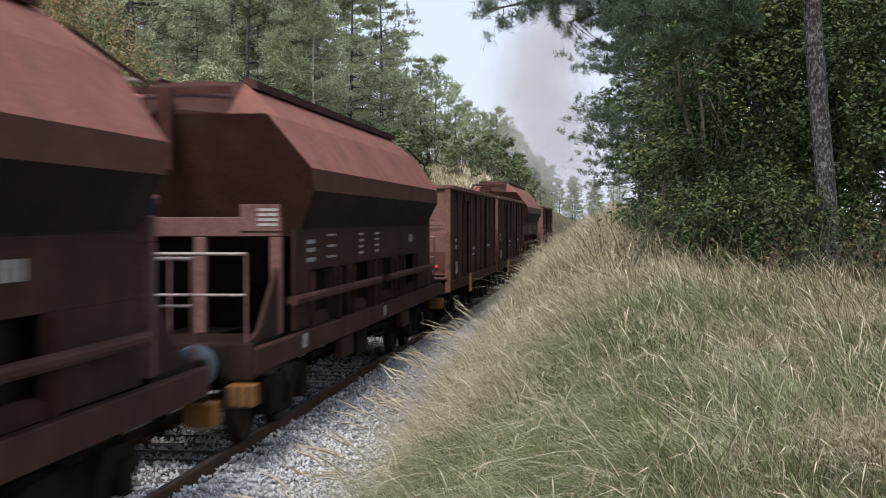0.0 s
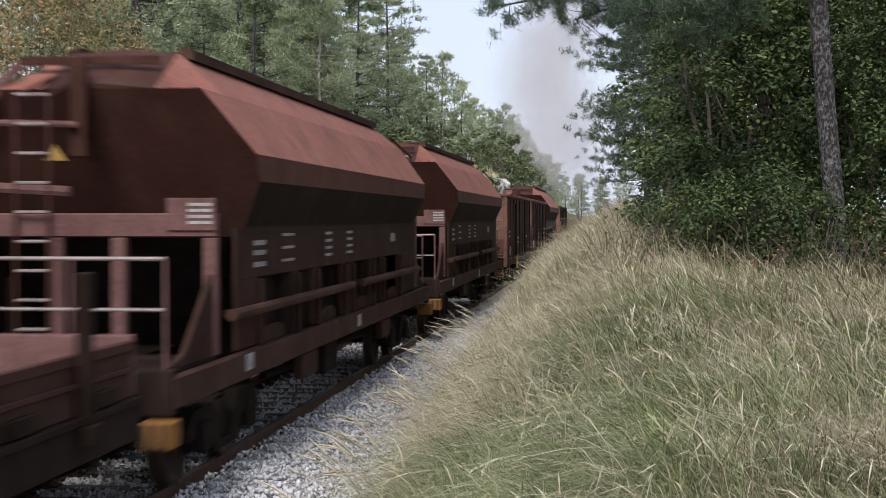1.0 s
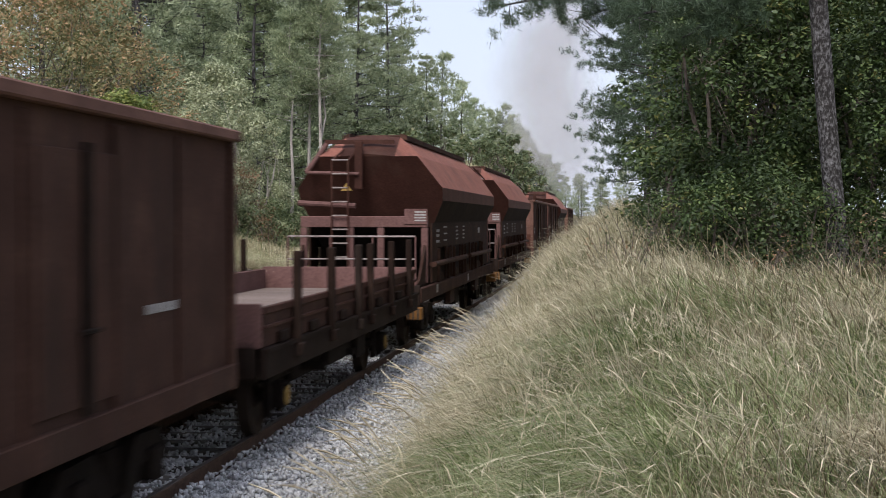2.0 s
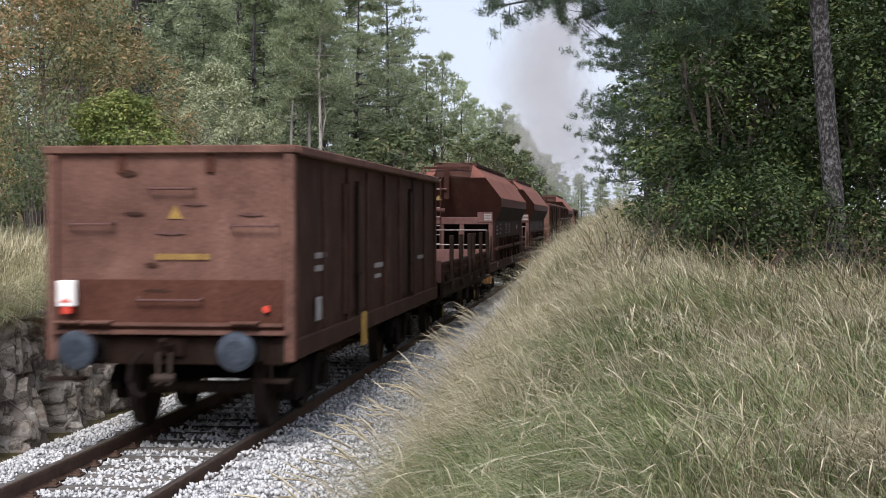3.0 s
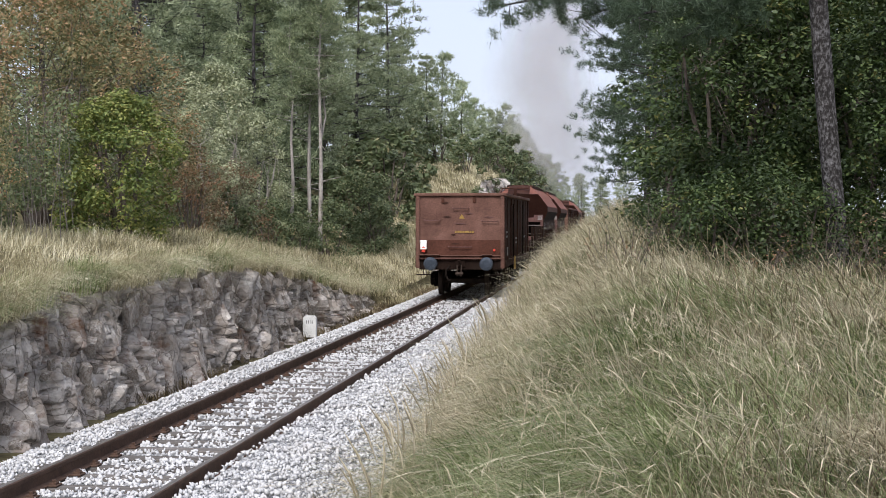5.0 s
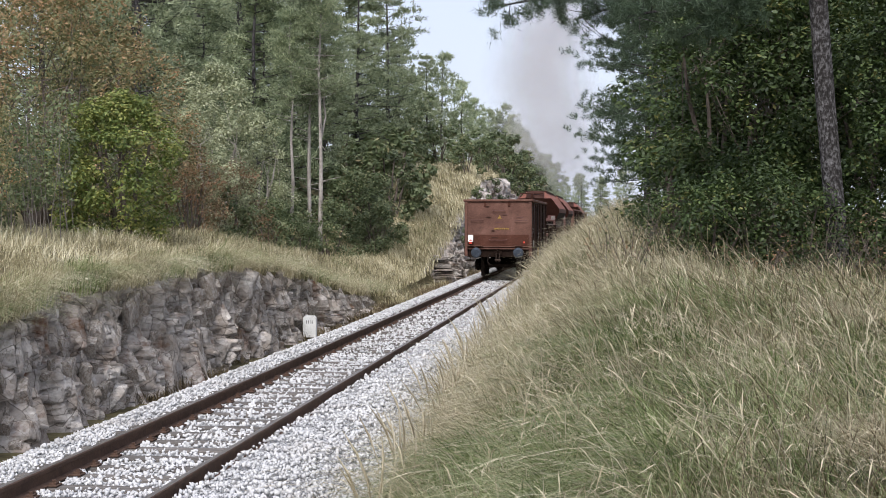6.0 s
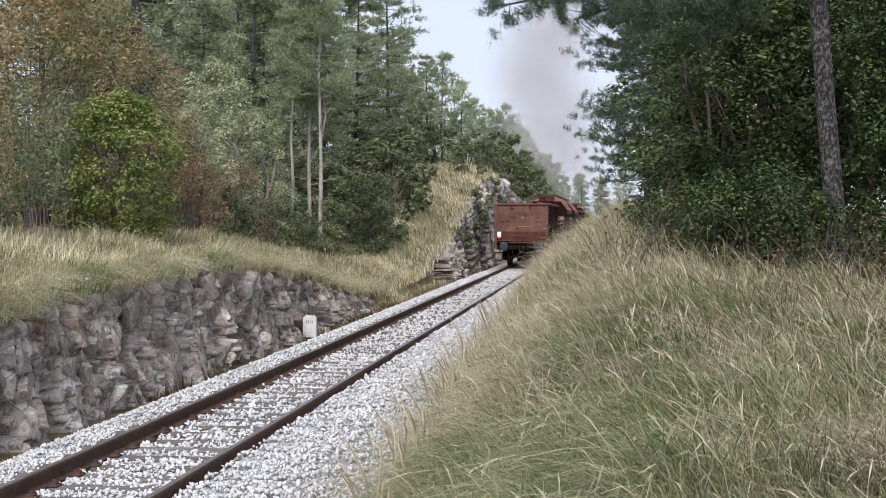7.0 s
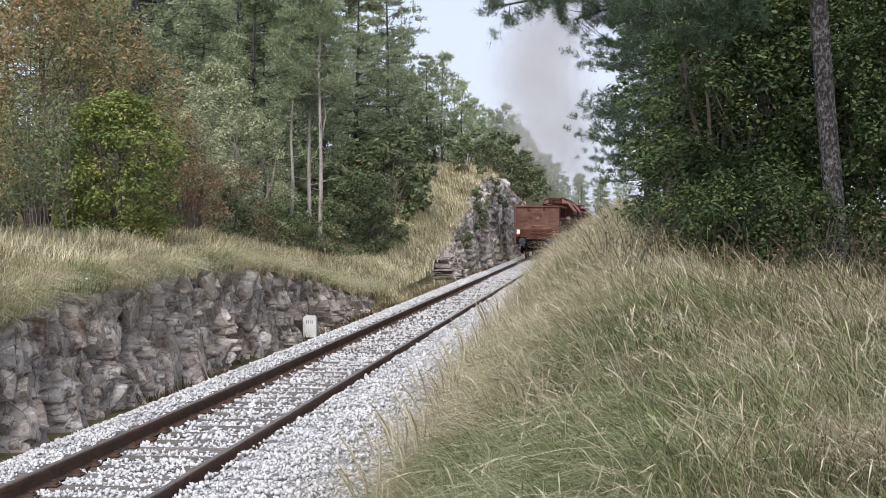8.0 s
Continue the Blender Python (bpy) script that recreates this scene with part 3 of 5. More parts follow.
def open_wagon(tail=True):
    w = new("open_wagon")
    L, W, Z0, Z1 = 12.95, 1.37, 1.18, 3.27
    bm = bmesh.new()
    bx(bm, -W + 0.05, W - 0.05, 0.05, L - 0.05, 1.10, 1.20)
    part("floor", bm, dark_iron, w)
    for s in (-1, 1):
        x = s * W
        bm = bmesh.new()
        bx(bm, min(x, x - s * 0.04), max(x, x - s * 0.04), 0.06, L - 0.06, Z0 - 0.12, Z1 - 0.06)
        side = part("side_wall", bm, rust_wall, w, "sooty brown steel side wall with its shade painted in")
        n = 8
        for k in range(n + 1):
            y = 0.10 + k * (L - 0.20) / n
            bm = bmesh.new()
            x0, x1 = sorted((x + s * 0.003, x + s * (0.05 if k % 2 == 0 else 0.03)))
            bx(bm, x0, x1, y - 0.06, y + 0.06, Z0 - 0.14, Z1 - 0.14, 0.01)
            part("rib", bm, rust_wall, side)
        bm = bmesh.new()
        x0, x1 = sorted((x - s * 0.07, x + s * 0.10))
        bx(bm, x0, x1, 0.0, L, Z1 - 0.10, Z1, 0.015)
        part("top_rail", bm, rust_end, side, "red top rail in the paler end wall tone")
        bm = bmesh.new()
        x0, x1 = sorted((x - s * 0.10, x + s * 0.06))
        bx(bm, x0, x1, 0.02, L - 0.02, 0.93, 1.15, 0.01)
        part("sole_bar", bm, rust_wall, w)
        for y in (3.8, 9.0):
            bm = bmesh.new()
            x0, x1 = sorted((x + s * 0.004, x + s * 0.03))
            bx(bm, x0, x1, y - 0.82, y - 0.04, Z0 + 0.05, Z1 - 0.35, 0.008)
            bx(bm, x0, x1, y + 0.04, y + 0.82, Z0 + 0.05, Z1 - 0.35, 0.008)
            d = part("side_door", bm, rust_wall, side)
            bm = bmesh.new()
            for yy in (y - 0.03, y + 0.03):
                rod(bm, (x + s * 0.06, yy, Z0), (x + s * 0.06, yy, Z1 - 0.3), 0.022, 6)
            rod(bm, (x + s * 0.08, y - 0.15, Z0 + 0.55), (x + s * 0.08, y + 0.15, Z0 + 0.55), 0.02, 6)
            part("door_bolt", bm, dark_iron, d)
    for y, out in ((0.0, -1), (L, 1)):
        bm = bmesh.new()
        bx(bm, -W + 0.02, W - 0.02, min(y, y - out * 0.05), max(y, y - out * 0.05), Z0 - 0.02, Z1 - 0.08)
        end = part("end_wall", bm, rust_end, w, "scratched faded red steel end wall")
        bm = bmesh.new()
        bx(bm, -W - 0.06, W + 0.06, min(y - out * 0.08, y + out * 0.07), max(y - out * 0.08, y + out * 0.07), Z1 - 0.085, Z1 + 0.005, 0.012)
        part("end_rail", bm, rust_end, end)
        for s in (-1, 1):
            bm = bmesh.new()
            bx(bm, s * (W - 0.03) - 0.06, s * (W - 0.03) + 0.06, min(y - out * 0.06, y + out * 0.055), max(y - out * 0.06, y + out * 0.055), 0.90, Z1 - 0.09, 0.012)
            part("corner_post", bm, rust_end, end)
        bm = bmesh.new()
        for x in (-0.55, 0.45):
            bx(bm, x - 0.05, x + 0.05, min(y, y + out * 0.03), max(y, y + out * 0.03), Z1 - 0.30, Z1 - 0.09, 0.01)
        bx(bm, -W + 0.06, W - 0.06, min(y, y + out * 0.014), max(y, y + out * 0.014), Z0 + 0.05, Z0 + 0.62, 0.005)
        part("stiffener", bm, mid_red, end, "darker red lower end panel")
        bm = bmesh.new()
        bx(bm, -W + 0.04, W - 0.04, min(y, y + out * 0.10), max(y, y + out * 0.10), 1.20, 1.245)
        bx(bm, -W + 0.1, W - 0.1, min(y, y + out * 0.07), max(y, y + out * 0.07), 1.29, 1.325)
        for x in (-0.80, -1.15, 0.85):
            bx(bm, x - 0.16, x + 0.16, min(y, y + out * 0.20), max(y, y + out * 0.20), 1.325, 1.345)
        part("end_ledge", bm, rust_end, end)
        rs = random.Random(61)
        for k in range(7):
            bm = bmesh.new()
            cx, cz, hw, hh = rs.uniform(-1.15, 1.15), rs.uniform(1.45, 3.0), rs.uniform(0.05, 0.22), rs.uniform(0.012, 0.04)
            prism(bm, [(cx - hw, cz), (cx - hw * 0.4, cz + hh), (cx + hw * 0.7, cz + hh * 0.7), (cx + hw, cz - hh * 0.3), (cx, cz - hh)], "y", *sorted((y + out * 0.016, y + out * 0.019)))
            part("scuff", bm, rust_wall if k % 3 else pink_paint, end)
        for x0, x1, z in ((-0.22, 0.27, 2.80), (-1.13, -0.64, 2.41), (0.69, 1.20, 2.39), (-0.36, 0.36, 1.575)):
            bm = bmesh.new()
            yy = y + out * 0.085
            rod(bm, (x0, yy, z), (x1, yy, z), 0.013, 6)
            for x in (x0, x1):
                rod(bm, (x, y, z + 0.03), (x, yy, z), 0.013, 6)
            part("grab_rail", bm, pink_paint, end, "thin bent grab rail")
        end_gear(w, y, out)
    for x in (-1.15, 1.15):
        bm = bmesh.new()
        rod(bm, (x, -0.1, 0.90), (x, -0.1, 0.72), 0.015, 6)
        bx(bm, x - 0.22, x + 0.22, -0.22, 0.02, 0.69, 0.72)
        part("shunter_step", bm, rust_side, w)
    for y in (2.35, L - 2.35):
        bogie(w, y)
    bars(w, "stencilling", bar_yellow, 0, [(-0.16, 0.46, 2.02, 0.065)], "end", -0.016)
    bm = bmesh.new()
    prism(bm, [(-0.03, 2.47), (0.14, 2.47), (0.055, 2.62)], "y", -0.012, -0.001)
    part("warning_triangle", bm, bar_yellow, w, "faded yellow warning triangle")
    bars(w, "stencilling", bar_white, W + 0.004, [(1.2, 1.9, 2.0, .07), (1.2, 1.7, 1.85, .07), (5.6, 6.4, 1.75, .07), (5.6, 6.2, 1.6, .06), (10.4, 11.2, 1.75, .07)])
    bm = bmesh.new()
    bx(bm, W + 0.03, W + 0.045, 1.1, 1.4, 1.28, 1.55)
    part("data_plate", bm, bar_white, w, "small white data plate")
    for y in (4.1, 4.3):
        bm = bmesh.new()
        rod(bm, (W + 0.08, y, 0.75), (W + 0.08, y, 1.20), 0.03, 8)
        part("brake_handle", bm, bar_yellow, w, "yellow brake changeover handle")
    if tail:
        bm = bmesh.new()
        bx(bm, -1.25, -1.05, -0.14, -0.05, 1.50, 1.79, 0.012)
        lamp = part("tail_lamp", bm, glow_white, w, "white tail signal board with a faint added glow and a red foot")
        bm = bmesh.new()
        prism(bm, [(-1.21, 1.55), (-1.09, 1.55), (-1.15, 1.60)], "y", -0.15, -0.141)
        part("lamp_mark", bm, lamp_red, lamp, "red mark on the signal board")
        bm = bmesh.new()
        bx(bm, -1.20, -1.10, -0.13, -0.04, 1.42, 1.498)
        part("lamp_foot", bm, lamp_red, lamp, "red foot of the signal board")
    bm = bmesh.new()
    rod(bm, (1.08, -0.05, 1.48), (1.08, -0.01, 1.48), 0.04, 12)
    part("reflector", bm, lamp_red, w, "small round red reflector")
    return tagged(w, "rust-red open freight wagon with high scratched steel sides", "freight wagon", "wagons of the train")


def flat_wagon():
    w = new("flat_wagon")
    L, W = 11.6, 1.36
    n = 30
    for k in range(n):
        bm = bmesh.new()
        y = 0.08 + k * (L - 0.16) / n
        bx(bm, -W + 0.05, W - 0.05, y, y + (L - 0.16) / n - 0.012, 1.19, 1.245, 0.006)
        part("plank", bm, plank_wood, w)
    for a, b in ((3.9, 4.5), (2.1, 2.35)):
        bm = bmesh.new()
        bx(bm, -1.1, 1.1, a, b, 1.249, 1.262)
        part("deck_patch", bm, pale_bark, w, "pale new boards on the deck")
    for s in (-1, 1):
        x = s * W
        bm = bmesh.new()
        x0, x1 = sorted((x, x - s * 0.05))
        bx(bm, x0, x1, 0.05, L - 0.05, 1.17, 1.58, 0.01)
        side = part("side_board", bm, pink_paint if s < 0 else rust_wall, w, "low steel drop side")
        bm = bmesh.new()
        x0, x1 = sorted((x + s * 0.004, x + s * 0.03))
        bx(bm, x0, x1, 0.05, L - 0.05, 1.51, 1.585, 0.008)
        bx(bm, x0, x1, 0.05, L - 0.05, 1.36, 1.40, 0.006)
        part("board_rail", bm, rust_red, side)
        bm = bmesh.new()
        x0, x1 = sorted((x - s * 0.02, x + s * 0.05))
        bx(bm, x0, x1, 0.0, L, 0.86, 1.16, 0.012)
        bx(bm, x0, x1 + 0.03, 0.0, L, 1.13, 1.17)
        part("sole_bar", bm, rust_side, w)
        for y in (1.45, 3.45, 5.4, 6.4, 8.4, 10.4):
            bm = bmesh.new()
            bx(bm, x + s * 0.06 - 0.045, x + s * 0.06 + 0.045, y - 0.06, y + 0.06, 1.05, 2.12, 0.012)
            st = part("stake", bm, rust_side, w, "upright steel stake")
            bm = bmesh.new()
            bx(bm, x + s * 0.07 - 0.07, x + s * 0.07 + 0.07, y - 0.10, y + 0.10, 0.98, 1.12, 0.01)
            part("stake_pocket", bm, rust_side, st)
        for y in (0.9, 2.5, 4.4, 7.4, 9.4, 10.9):
            bm = bmesh.new()
            x0, x1 = sorted((x + s * 0.003, x + s * 0.05))
            bx(bm, x0, x1, y - 0.22, y + 0.22, 1.18, 1.30, 0.01)
            part("hinge", bm, rust_side, side)
        for y in (2.1, 9.5):
            bm = bmesh.new()
            for k in range(5):
                q = 0.62 - 0.09 * k
                bx(bm, s * 1.02 - 0.06, s * 1.02 + 0.06, y - q, y + q, 0.66 + k * 0.022 - 0.0, 0.678 + k * 0.022)
            bx(bm, s * 1.02 - 0.10, s * 1.02 + 0.13, y - 0.16, y + 0.16, 0.33, 0.62, 0.02)
            bx(bm, s * 1.0 - 0.03, s * 1.0 + 0.03, y - 0.36, y - 0.20, 0.25, 0.92)
            bx(bm, s * 1.0 - 0.03, s * 1.0 + 0.03, y + 0.20, y + 0.36, 0.25, 0.92)
            ab = part("axle_guard", bm, dark_iron, w, "leaf spring and axle guard")
            bm = bmesh.new()
            rod(bm, (s * 1.15, y, 0.47), (s * 1.17, y, 0.47), 0.11, 14)
            part("axle_cap", bm, bar_yellow, ab, "yellow axle box cap")
    for y in (0.0, L):
        bm = bmesh.new()
        bx(bm, -W, W, min(max(y, 0.0), L - 0.05), min(max(y, 0.0), L - 0.05) + 0.05, 1.17, 1.62, 0.01)
        part("end_board", bm, pink_paint, w, "low faded red end board")
    end_gear(w, 0.0, -1)
    end_gear(w, L, 1)
    for y in (2.1, 9.5):
        wheelset(w, y)
    bm = bmesh.new()
    for s in (-1, 1):
        rod(bm, (s * 0.5, 2.8, 0.75), (s * 0.5, 8.8, 0.75), 0.05, 8)
        bx(bm, s * 1.2 - 0.05, s * 1.2 + 0.05, 4.2, 5.4, 0.60, 0.86, 0.02)
        bx(bm, s * 1.2 - 0.05, s * 1.2 + 0.05, 6.3, 7.0, 0.50, 0.86, 0.02)
    bx(bm, -0.9, 0.9, 0.2, L - 0.2, 0.90, 1.12)
    bx(bm, -0.95, 0.95, 3.3, 8.3, 0.48, 0.88, 0.03)
    for y in (3.9, 6.0, 7.6):
        rod(bm, (-1.25, y, 0.62), (1.25, y, 0.62), 0.05, 8)
    part("underframe", bm, dark_iron, w)
    return tagged(w, "rust-red flat wagon with low sides, stakes and a plank deck", "freight wagon", "wagons of the train")


def hopper_section(y, drop, slope=0.0):
    """One ring of the hopper body; drop lowers the roof, slope pulls the lower part in along the wagon."""
    top = 4.16 - drop
    half = [(0.0, top), (0.55, top - 0.05), (1.0, 3.70), (1.45, 3.09), (1.45, 2.83), (1.25, 2.40), (1.25, 2.30)]
    return [(a, y + slope * (3.72 - min(3.72, b)), b) for a, b in half] + [(-a, y + slope * (3.72 - min(3.72, b)), b) for a, b in reversed(half[1:])]


def hopper_wagon():
    w = new("hopper_wagon")
    L = 16.9
    bm = bmesh.new()
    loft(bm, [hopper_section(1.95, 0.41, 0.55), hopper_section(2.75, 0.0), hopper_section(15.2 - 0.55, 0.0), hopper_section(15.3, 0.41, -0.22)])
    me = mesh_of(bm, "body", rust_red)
    # one body, four tones: top light and under-roof shade are painted in
    for m in (dusty_lit_red, mid_red, rust_side):
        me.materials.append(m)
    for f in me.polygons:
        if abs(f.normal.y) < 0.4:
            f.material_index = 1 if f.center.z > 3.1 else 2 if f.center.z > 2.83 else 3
    body = part("body", me, None, w, "rust-red hopper body, dusty roof slopes painted lit, lower sides painted shaded")
    bm = bmesh.new()
    for s in (-1, 1):
        prism(bm, [(s * 0.52, 4.10), (s * 0.66, 4.06), (s * 0.66, 4.16), (s * 0.52, 4.20)], "y", 2.9, 14.6)
    for k in range(9):
        y = 3.3 + k * 1.32
        bx(bm, -0.45, 0.45, y, y + 1.1, 4.10, 4.19, 0.02)
    part("roof_hatch", bm, rust_wall, body, "dark roof hatches and rails")
    for s in (-1, 1):
        # side sheet with a row of openings
        x0, x1 = sorted((s * 1.25, s * 1.21))
        bm = bmesh.new()
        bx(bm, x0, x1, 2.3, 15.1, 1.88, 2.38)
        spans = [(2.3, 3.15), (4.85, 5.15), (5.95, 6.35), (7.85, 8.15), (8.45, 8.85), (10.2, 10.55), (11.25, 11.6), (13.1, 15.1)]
        part("side_sheet", bm, hopper_side, w, "dark brown side sheet above the openings")
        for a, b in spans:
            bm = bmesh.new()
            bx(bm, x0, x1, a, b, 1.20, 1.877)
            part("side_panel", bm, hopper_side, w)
        bm = bmesh.new()
        bx(bm, s * 1.28 - 0.05, s * 1.28 + 0.05, 0.05, L - 0.05, 0.92, 1.18, 0.012)
        part("sole_bar", bm, rust_wall, w)
        bm = bmesh.new()
        rod(bm, (s * 1.36, 1.7, 1.58), (s * 1.36, 8.1, 1.58), 0.055, 10)
        rod(bm, (s * 1.36, 8.9, 1.58), (s * 1.36, 14.9, 1.58), 0.055, 10)
        for y in (1.9, 4.9, 8.0, 9.0, 12.0, 14.8):
            bx(bm, min(s * 1.24, s * 1.36), max(s * 1.24, s * 1.36), y - 0.04, y + 0.04, 1.54, 1.62)
        part("side_pipe", bm, rust_wall, w, "long red tube along the side")
        for y in (3.2, 5.0, 6.15, 8.0, 8.65, 10.4, 11.4, 13.2):
            bm = bmesh.new()
            bx(bm, s * 1.27 - 0.04, s * 1.27 + 0.04, y - 0.05, y + 0.05, 1.18, 1.86, 0.01)
            part("side_post", bm, hopper_side, w)
        if s > 0:
            bars(w, "stencilling", bar_white, 1.252, [(3.0, 3.5, 2.2, .05), (3.0, 3.5, 2.1, .05), (3.0, 3.5, 1.98, .05), (4.3, 4.9, 2.28, .03), (4.3, 4.9, 2.14, .03), (4.3, 4.9, 2.0, .03),
                                                   (6.8, 7.2, 2.27, .035), (6.8, 7.2, 2.18, .035), (6.8, 7.2, 2.09, .035), (6.8, 7.2, 2.0, .035), (8.3, 8.7, 2.27, .035), (8.3, 8.7, 2.18, .035), (8.3, 8.7, 2.09, .035), (8.3, 8.7, 2.0, .035), (12.3, 12.8, 2.1, .14)])
            bm = bmesh.new()
            bx(bm, 1.331, 1.337, 2.35, 2.62, 1.0, 1.16)
            bx(bm, 1.331, 1.337, 8.7, 8.95, 0.98, 1.14)
            part("data_plate", bm, bar_white, w, "small white data plate")
    # lips of the openings, steps and brake rods below the sole bars
    for s in (-1, 1):
        for y in (3.9, 7.0, 9.5, 12.6):
            bm = bmesh.new()
            prism(bm, [(y - 0.55, 1.19), (y + 0.55, 1.19), (y + 0.50, 1.30), (y + 0.2, 1.36), (y - 0.2, 1.36), (y - 0.50, 1.30)], "x", *sorted((s * 1.215, s * 1.245)))
            part("opening_lip", bm, hopper_side, w)
        for y in (5.6, 11.5):
            bm = bmesh.new()
            bx(bm, min(s * 1.18, s * 1.30), max(s * 1.18, s * 1.30), y - 0.45, y + 0.45, 0.62, 0.915, 0.02)
            part("side_step", bm, hopper_side, w)
        bm = bmesh.new()
        for y0, y1 in ((4.6, 7.8), (9.1, 12.2)):
            rod(bm, (s * 0.95, y0, 0.72), (s * 0.95, y1, 0.66), 0.045, 8)
        part("brake_rod", bm, dark_iron, w)
        # added sheet whose near-black colour stands for the shade inside the openings
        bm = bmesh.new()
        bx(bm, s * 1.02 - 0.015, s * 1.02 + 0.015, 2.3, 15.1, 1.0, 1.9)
        part("inner_sheet", bm, rust_side, w, "added dark sheet for the shade behind the openings")
    # chutes under the body
    for y in (4.2, 8.3, 12.4):
        bm = bmesh.new()
        loft(bm, [[(-1.18, y - 1.95, 2.3), (1.18, y - 1.95, 2.3), (1.18, y + 1.95, 2.3), (-1.18, y + 1.95, 2.3)], [(-0.75, y - 0.8, 1.1), (0.75, y - 0.8, 1.1), (0.75, y + 0.8, 1.1), (-0.75, y + 0.8, 1.1)],
                  [(-0.75, y - 0.7, 0.6), (0.75, y - 0.7, 0.6), (0.75, y + 0.7, 0.6), (-0.75, y + 0.7, 0.6)]])
        part("chute", bm, dark_iron, w, "grimy discharge chute")
    for y, out in ((0.0, -1), (L, 1)):
        yp = 1.6 if out < 0 else L - 1.45
        ye = y - out * 0.15
        bm = bmesh.new()
        bx(bm, -1.22, 1.22, min(y - out * 0.1, yp), max(y - out * 0.1, yp), 1.16, 1.22, 0.01)
        deck = part("end_platform", bm, rust_side, w)
        bm = bmesh.new()
        bx(bm, -1.25, 1.25, yp - 0.06, yp + 0.06, 2.30, 2.52, 0.012)
        part("end_beam", bm, pink_paint, w, "faded pink-red cross beam")
        for x in (-1.19, -0.27, 0.33, 1.19):
            bm = bmesh.new()
            bx(bm, x - 0.065, x + 0.065, yp - 0.055, yp + 0.055, 1.22, 2.297, 0.01)
            part("end_post", bm, pink_paint, w)
        for x in (1.17, -1.22):
            bm = bmesh.new()
            prism(bm, [(yp, 2.0), (yp, 1.22), (ye, 1.22), (yp - (yp - ye) * 0.65, 1.32)], "x", x, x + 0.05)
            part("gusset", bm, hopper_side, w)
        bm = bmesh.new()
        rod(bm, (-1.2, ye, 2.14), (1.2, ye, 2.14), 0.018, 8)
        hr = part("handrail", bm, pale_steel, w, "thin pale handrail")
        bm = bmesh.new()
        rod(bm, (-1.2, ye, 1.72), (1.2, ye, 1.72), 0.014, 8)
        part("knee_rail", bm, pale_steel, hr)
        for x in (-1.2, -0.4, 0.4, 1.2):
            bm = bmesh.new()
            rod(bm, (x, ye, 1.2), (x, ye, 2.14), 0.016, 8)
            part("rail_post", bm, pink_paint, hr)
        # ladder
        bm = bmesh.new()
        yl = yp + out * 0.12
        la, lb = (-0.62, -0.30) if out < 0 else (0.82, 1.14)
        for x in (la, lb):
            rod(bm, (x, yl, 1.22), (x, yl, 3.6), 0.018, 6)
            rod(bm, (x, yl, 3.6), (x * 0.8, y - out * 2.4, 3.9), 0.018, 6)
        ladder = part("ladder", bm, rust_red, w, "steel end ladder with pale worn rungs")
        for k in range(9):
            bm = bmesh.new()
            rod(bm, (la, yl, 1.45 + k * 0.27), (lb, yl, 1.45 + k * 0.27), 0.016, 6)
            part("rung", bm, pale_steel, ladder)
        yb = 1.95 if out < 0 else 15.3
        bm = bmesh.new()
        bx(bm, -0.24, -0.08, min(yb, yb + out * 0.10), max(yb, yb + out * 0.10), 3.05, 4.0, 0.01)
        bx(bm, -0.9, 0.5, min(yb - out * 0.3, yb - out * 0.36), max(yb - out * 0.3, yb - out * 0.36), 3.96, 4.04)
        part("end_stiffener", bm, rust_red, w)
        bm = bmesh.new()
        rod(bm, (-1.35, yb + out * 0.15, 2.78), (-0.2, yb + out * 0.22, 2.72), 0.055, 8)
        rod(bm, (-1.2, yb + out * 0.12, 3.38), (-0.15, yb + out * 0.14, 3.35), 0.035, 8)
        rod(bm, (-1.2, yb + out * 0.12, 3.38), (-0.85, yb - out * 0.2, 3.95), 0.05, 8)
        part("end_rod", bm, pink_paint, w, "pink-red operating rods")
        bm = bmesh.new()
        yt = yb + out * 0.012
        prism(bm, [(-0.52, 3.02), (-0.30, 3.02), (-0.41, 3.18)], "y", min(yt, yt + out * 0.01), max(yt, yt + out * 0.01))
        part("warning_triangle", bm, bar_yellow, w, "yellow warning triangle")
        bm = bmesh.new()
        bx(bm, 0.80, 1.25, yp + out * 0.07 - 0.01, yp + out * 0.07 + 0.01, 2.36, 2.66, 0.005)
        sg = part("sign_plate", bm, pink_paint if out < 0 else blue_board, w, "sign plate with small pale text bars")
        bm = bmesh.new()
        for k in range(4):
            bx(bm, 1.0, 1.22, yp + out * 0.082 - 0.003, yp + out * 0.082 + 0.003, 2.42 + k * 0.055, 2.45 + k * 0.055)
        part("text_bar", bm, bar_white, sg)
        # corner step with hazard stripes
        for s in (-1, 1):
            bm = bmesh.new()
            bx(bm, s * 1.22 - 0.14, s * 1.22 + 0.14, min(y - out * 0.05, y + out * 0.22), max(y - out * 0.05, y + out * 0.22), 0.62, 0.84, 0.012)
            st = part("corner_step", bm, hazard_orange, w, "orange hazard-striped corner step")
            bm = bmesh.new()
            for k in range(3):
                yy = y + out * 0.222
                bx(bm, s * 1.22 - 0.12 + k * 0.09, s * 1.22 - 0.09 + k * 0.09, min(yy, yy + out * 0.004), max(yy, yy + out * 0.004), 0.63, 0.83)
            part("stripe", bm, black_paint, st)
        end_gear(w, y, out)
    bm = bmesh.new()
    bx(bm, -0.35, 0.35, 0.1, L - 0.1, 0.86, 1.16)
    bx(bm, 0.95, 1.2, 7.0, 7.9, 0.5, 0.92, 0.02)
    rod(bm, (-0.9, 10.2, 0.68), (-0.9, 11.4, 0.68), 0.18, 14)
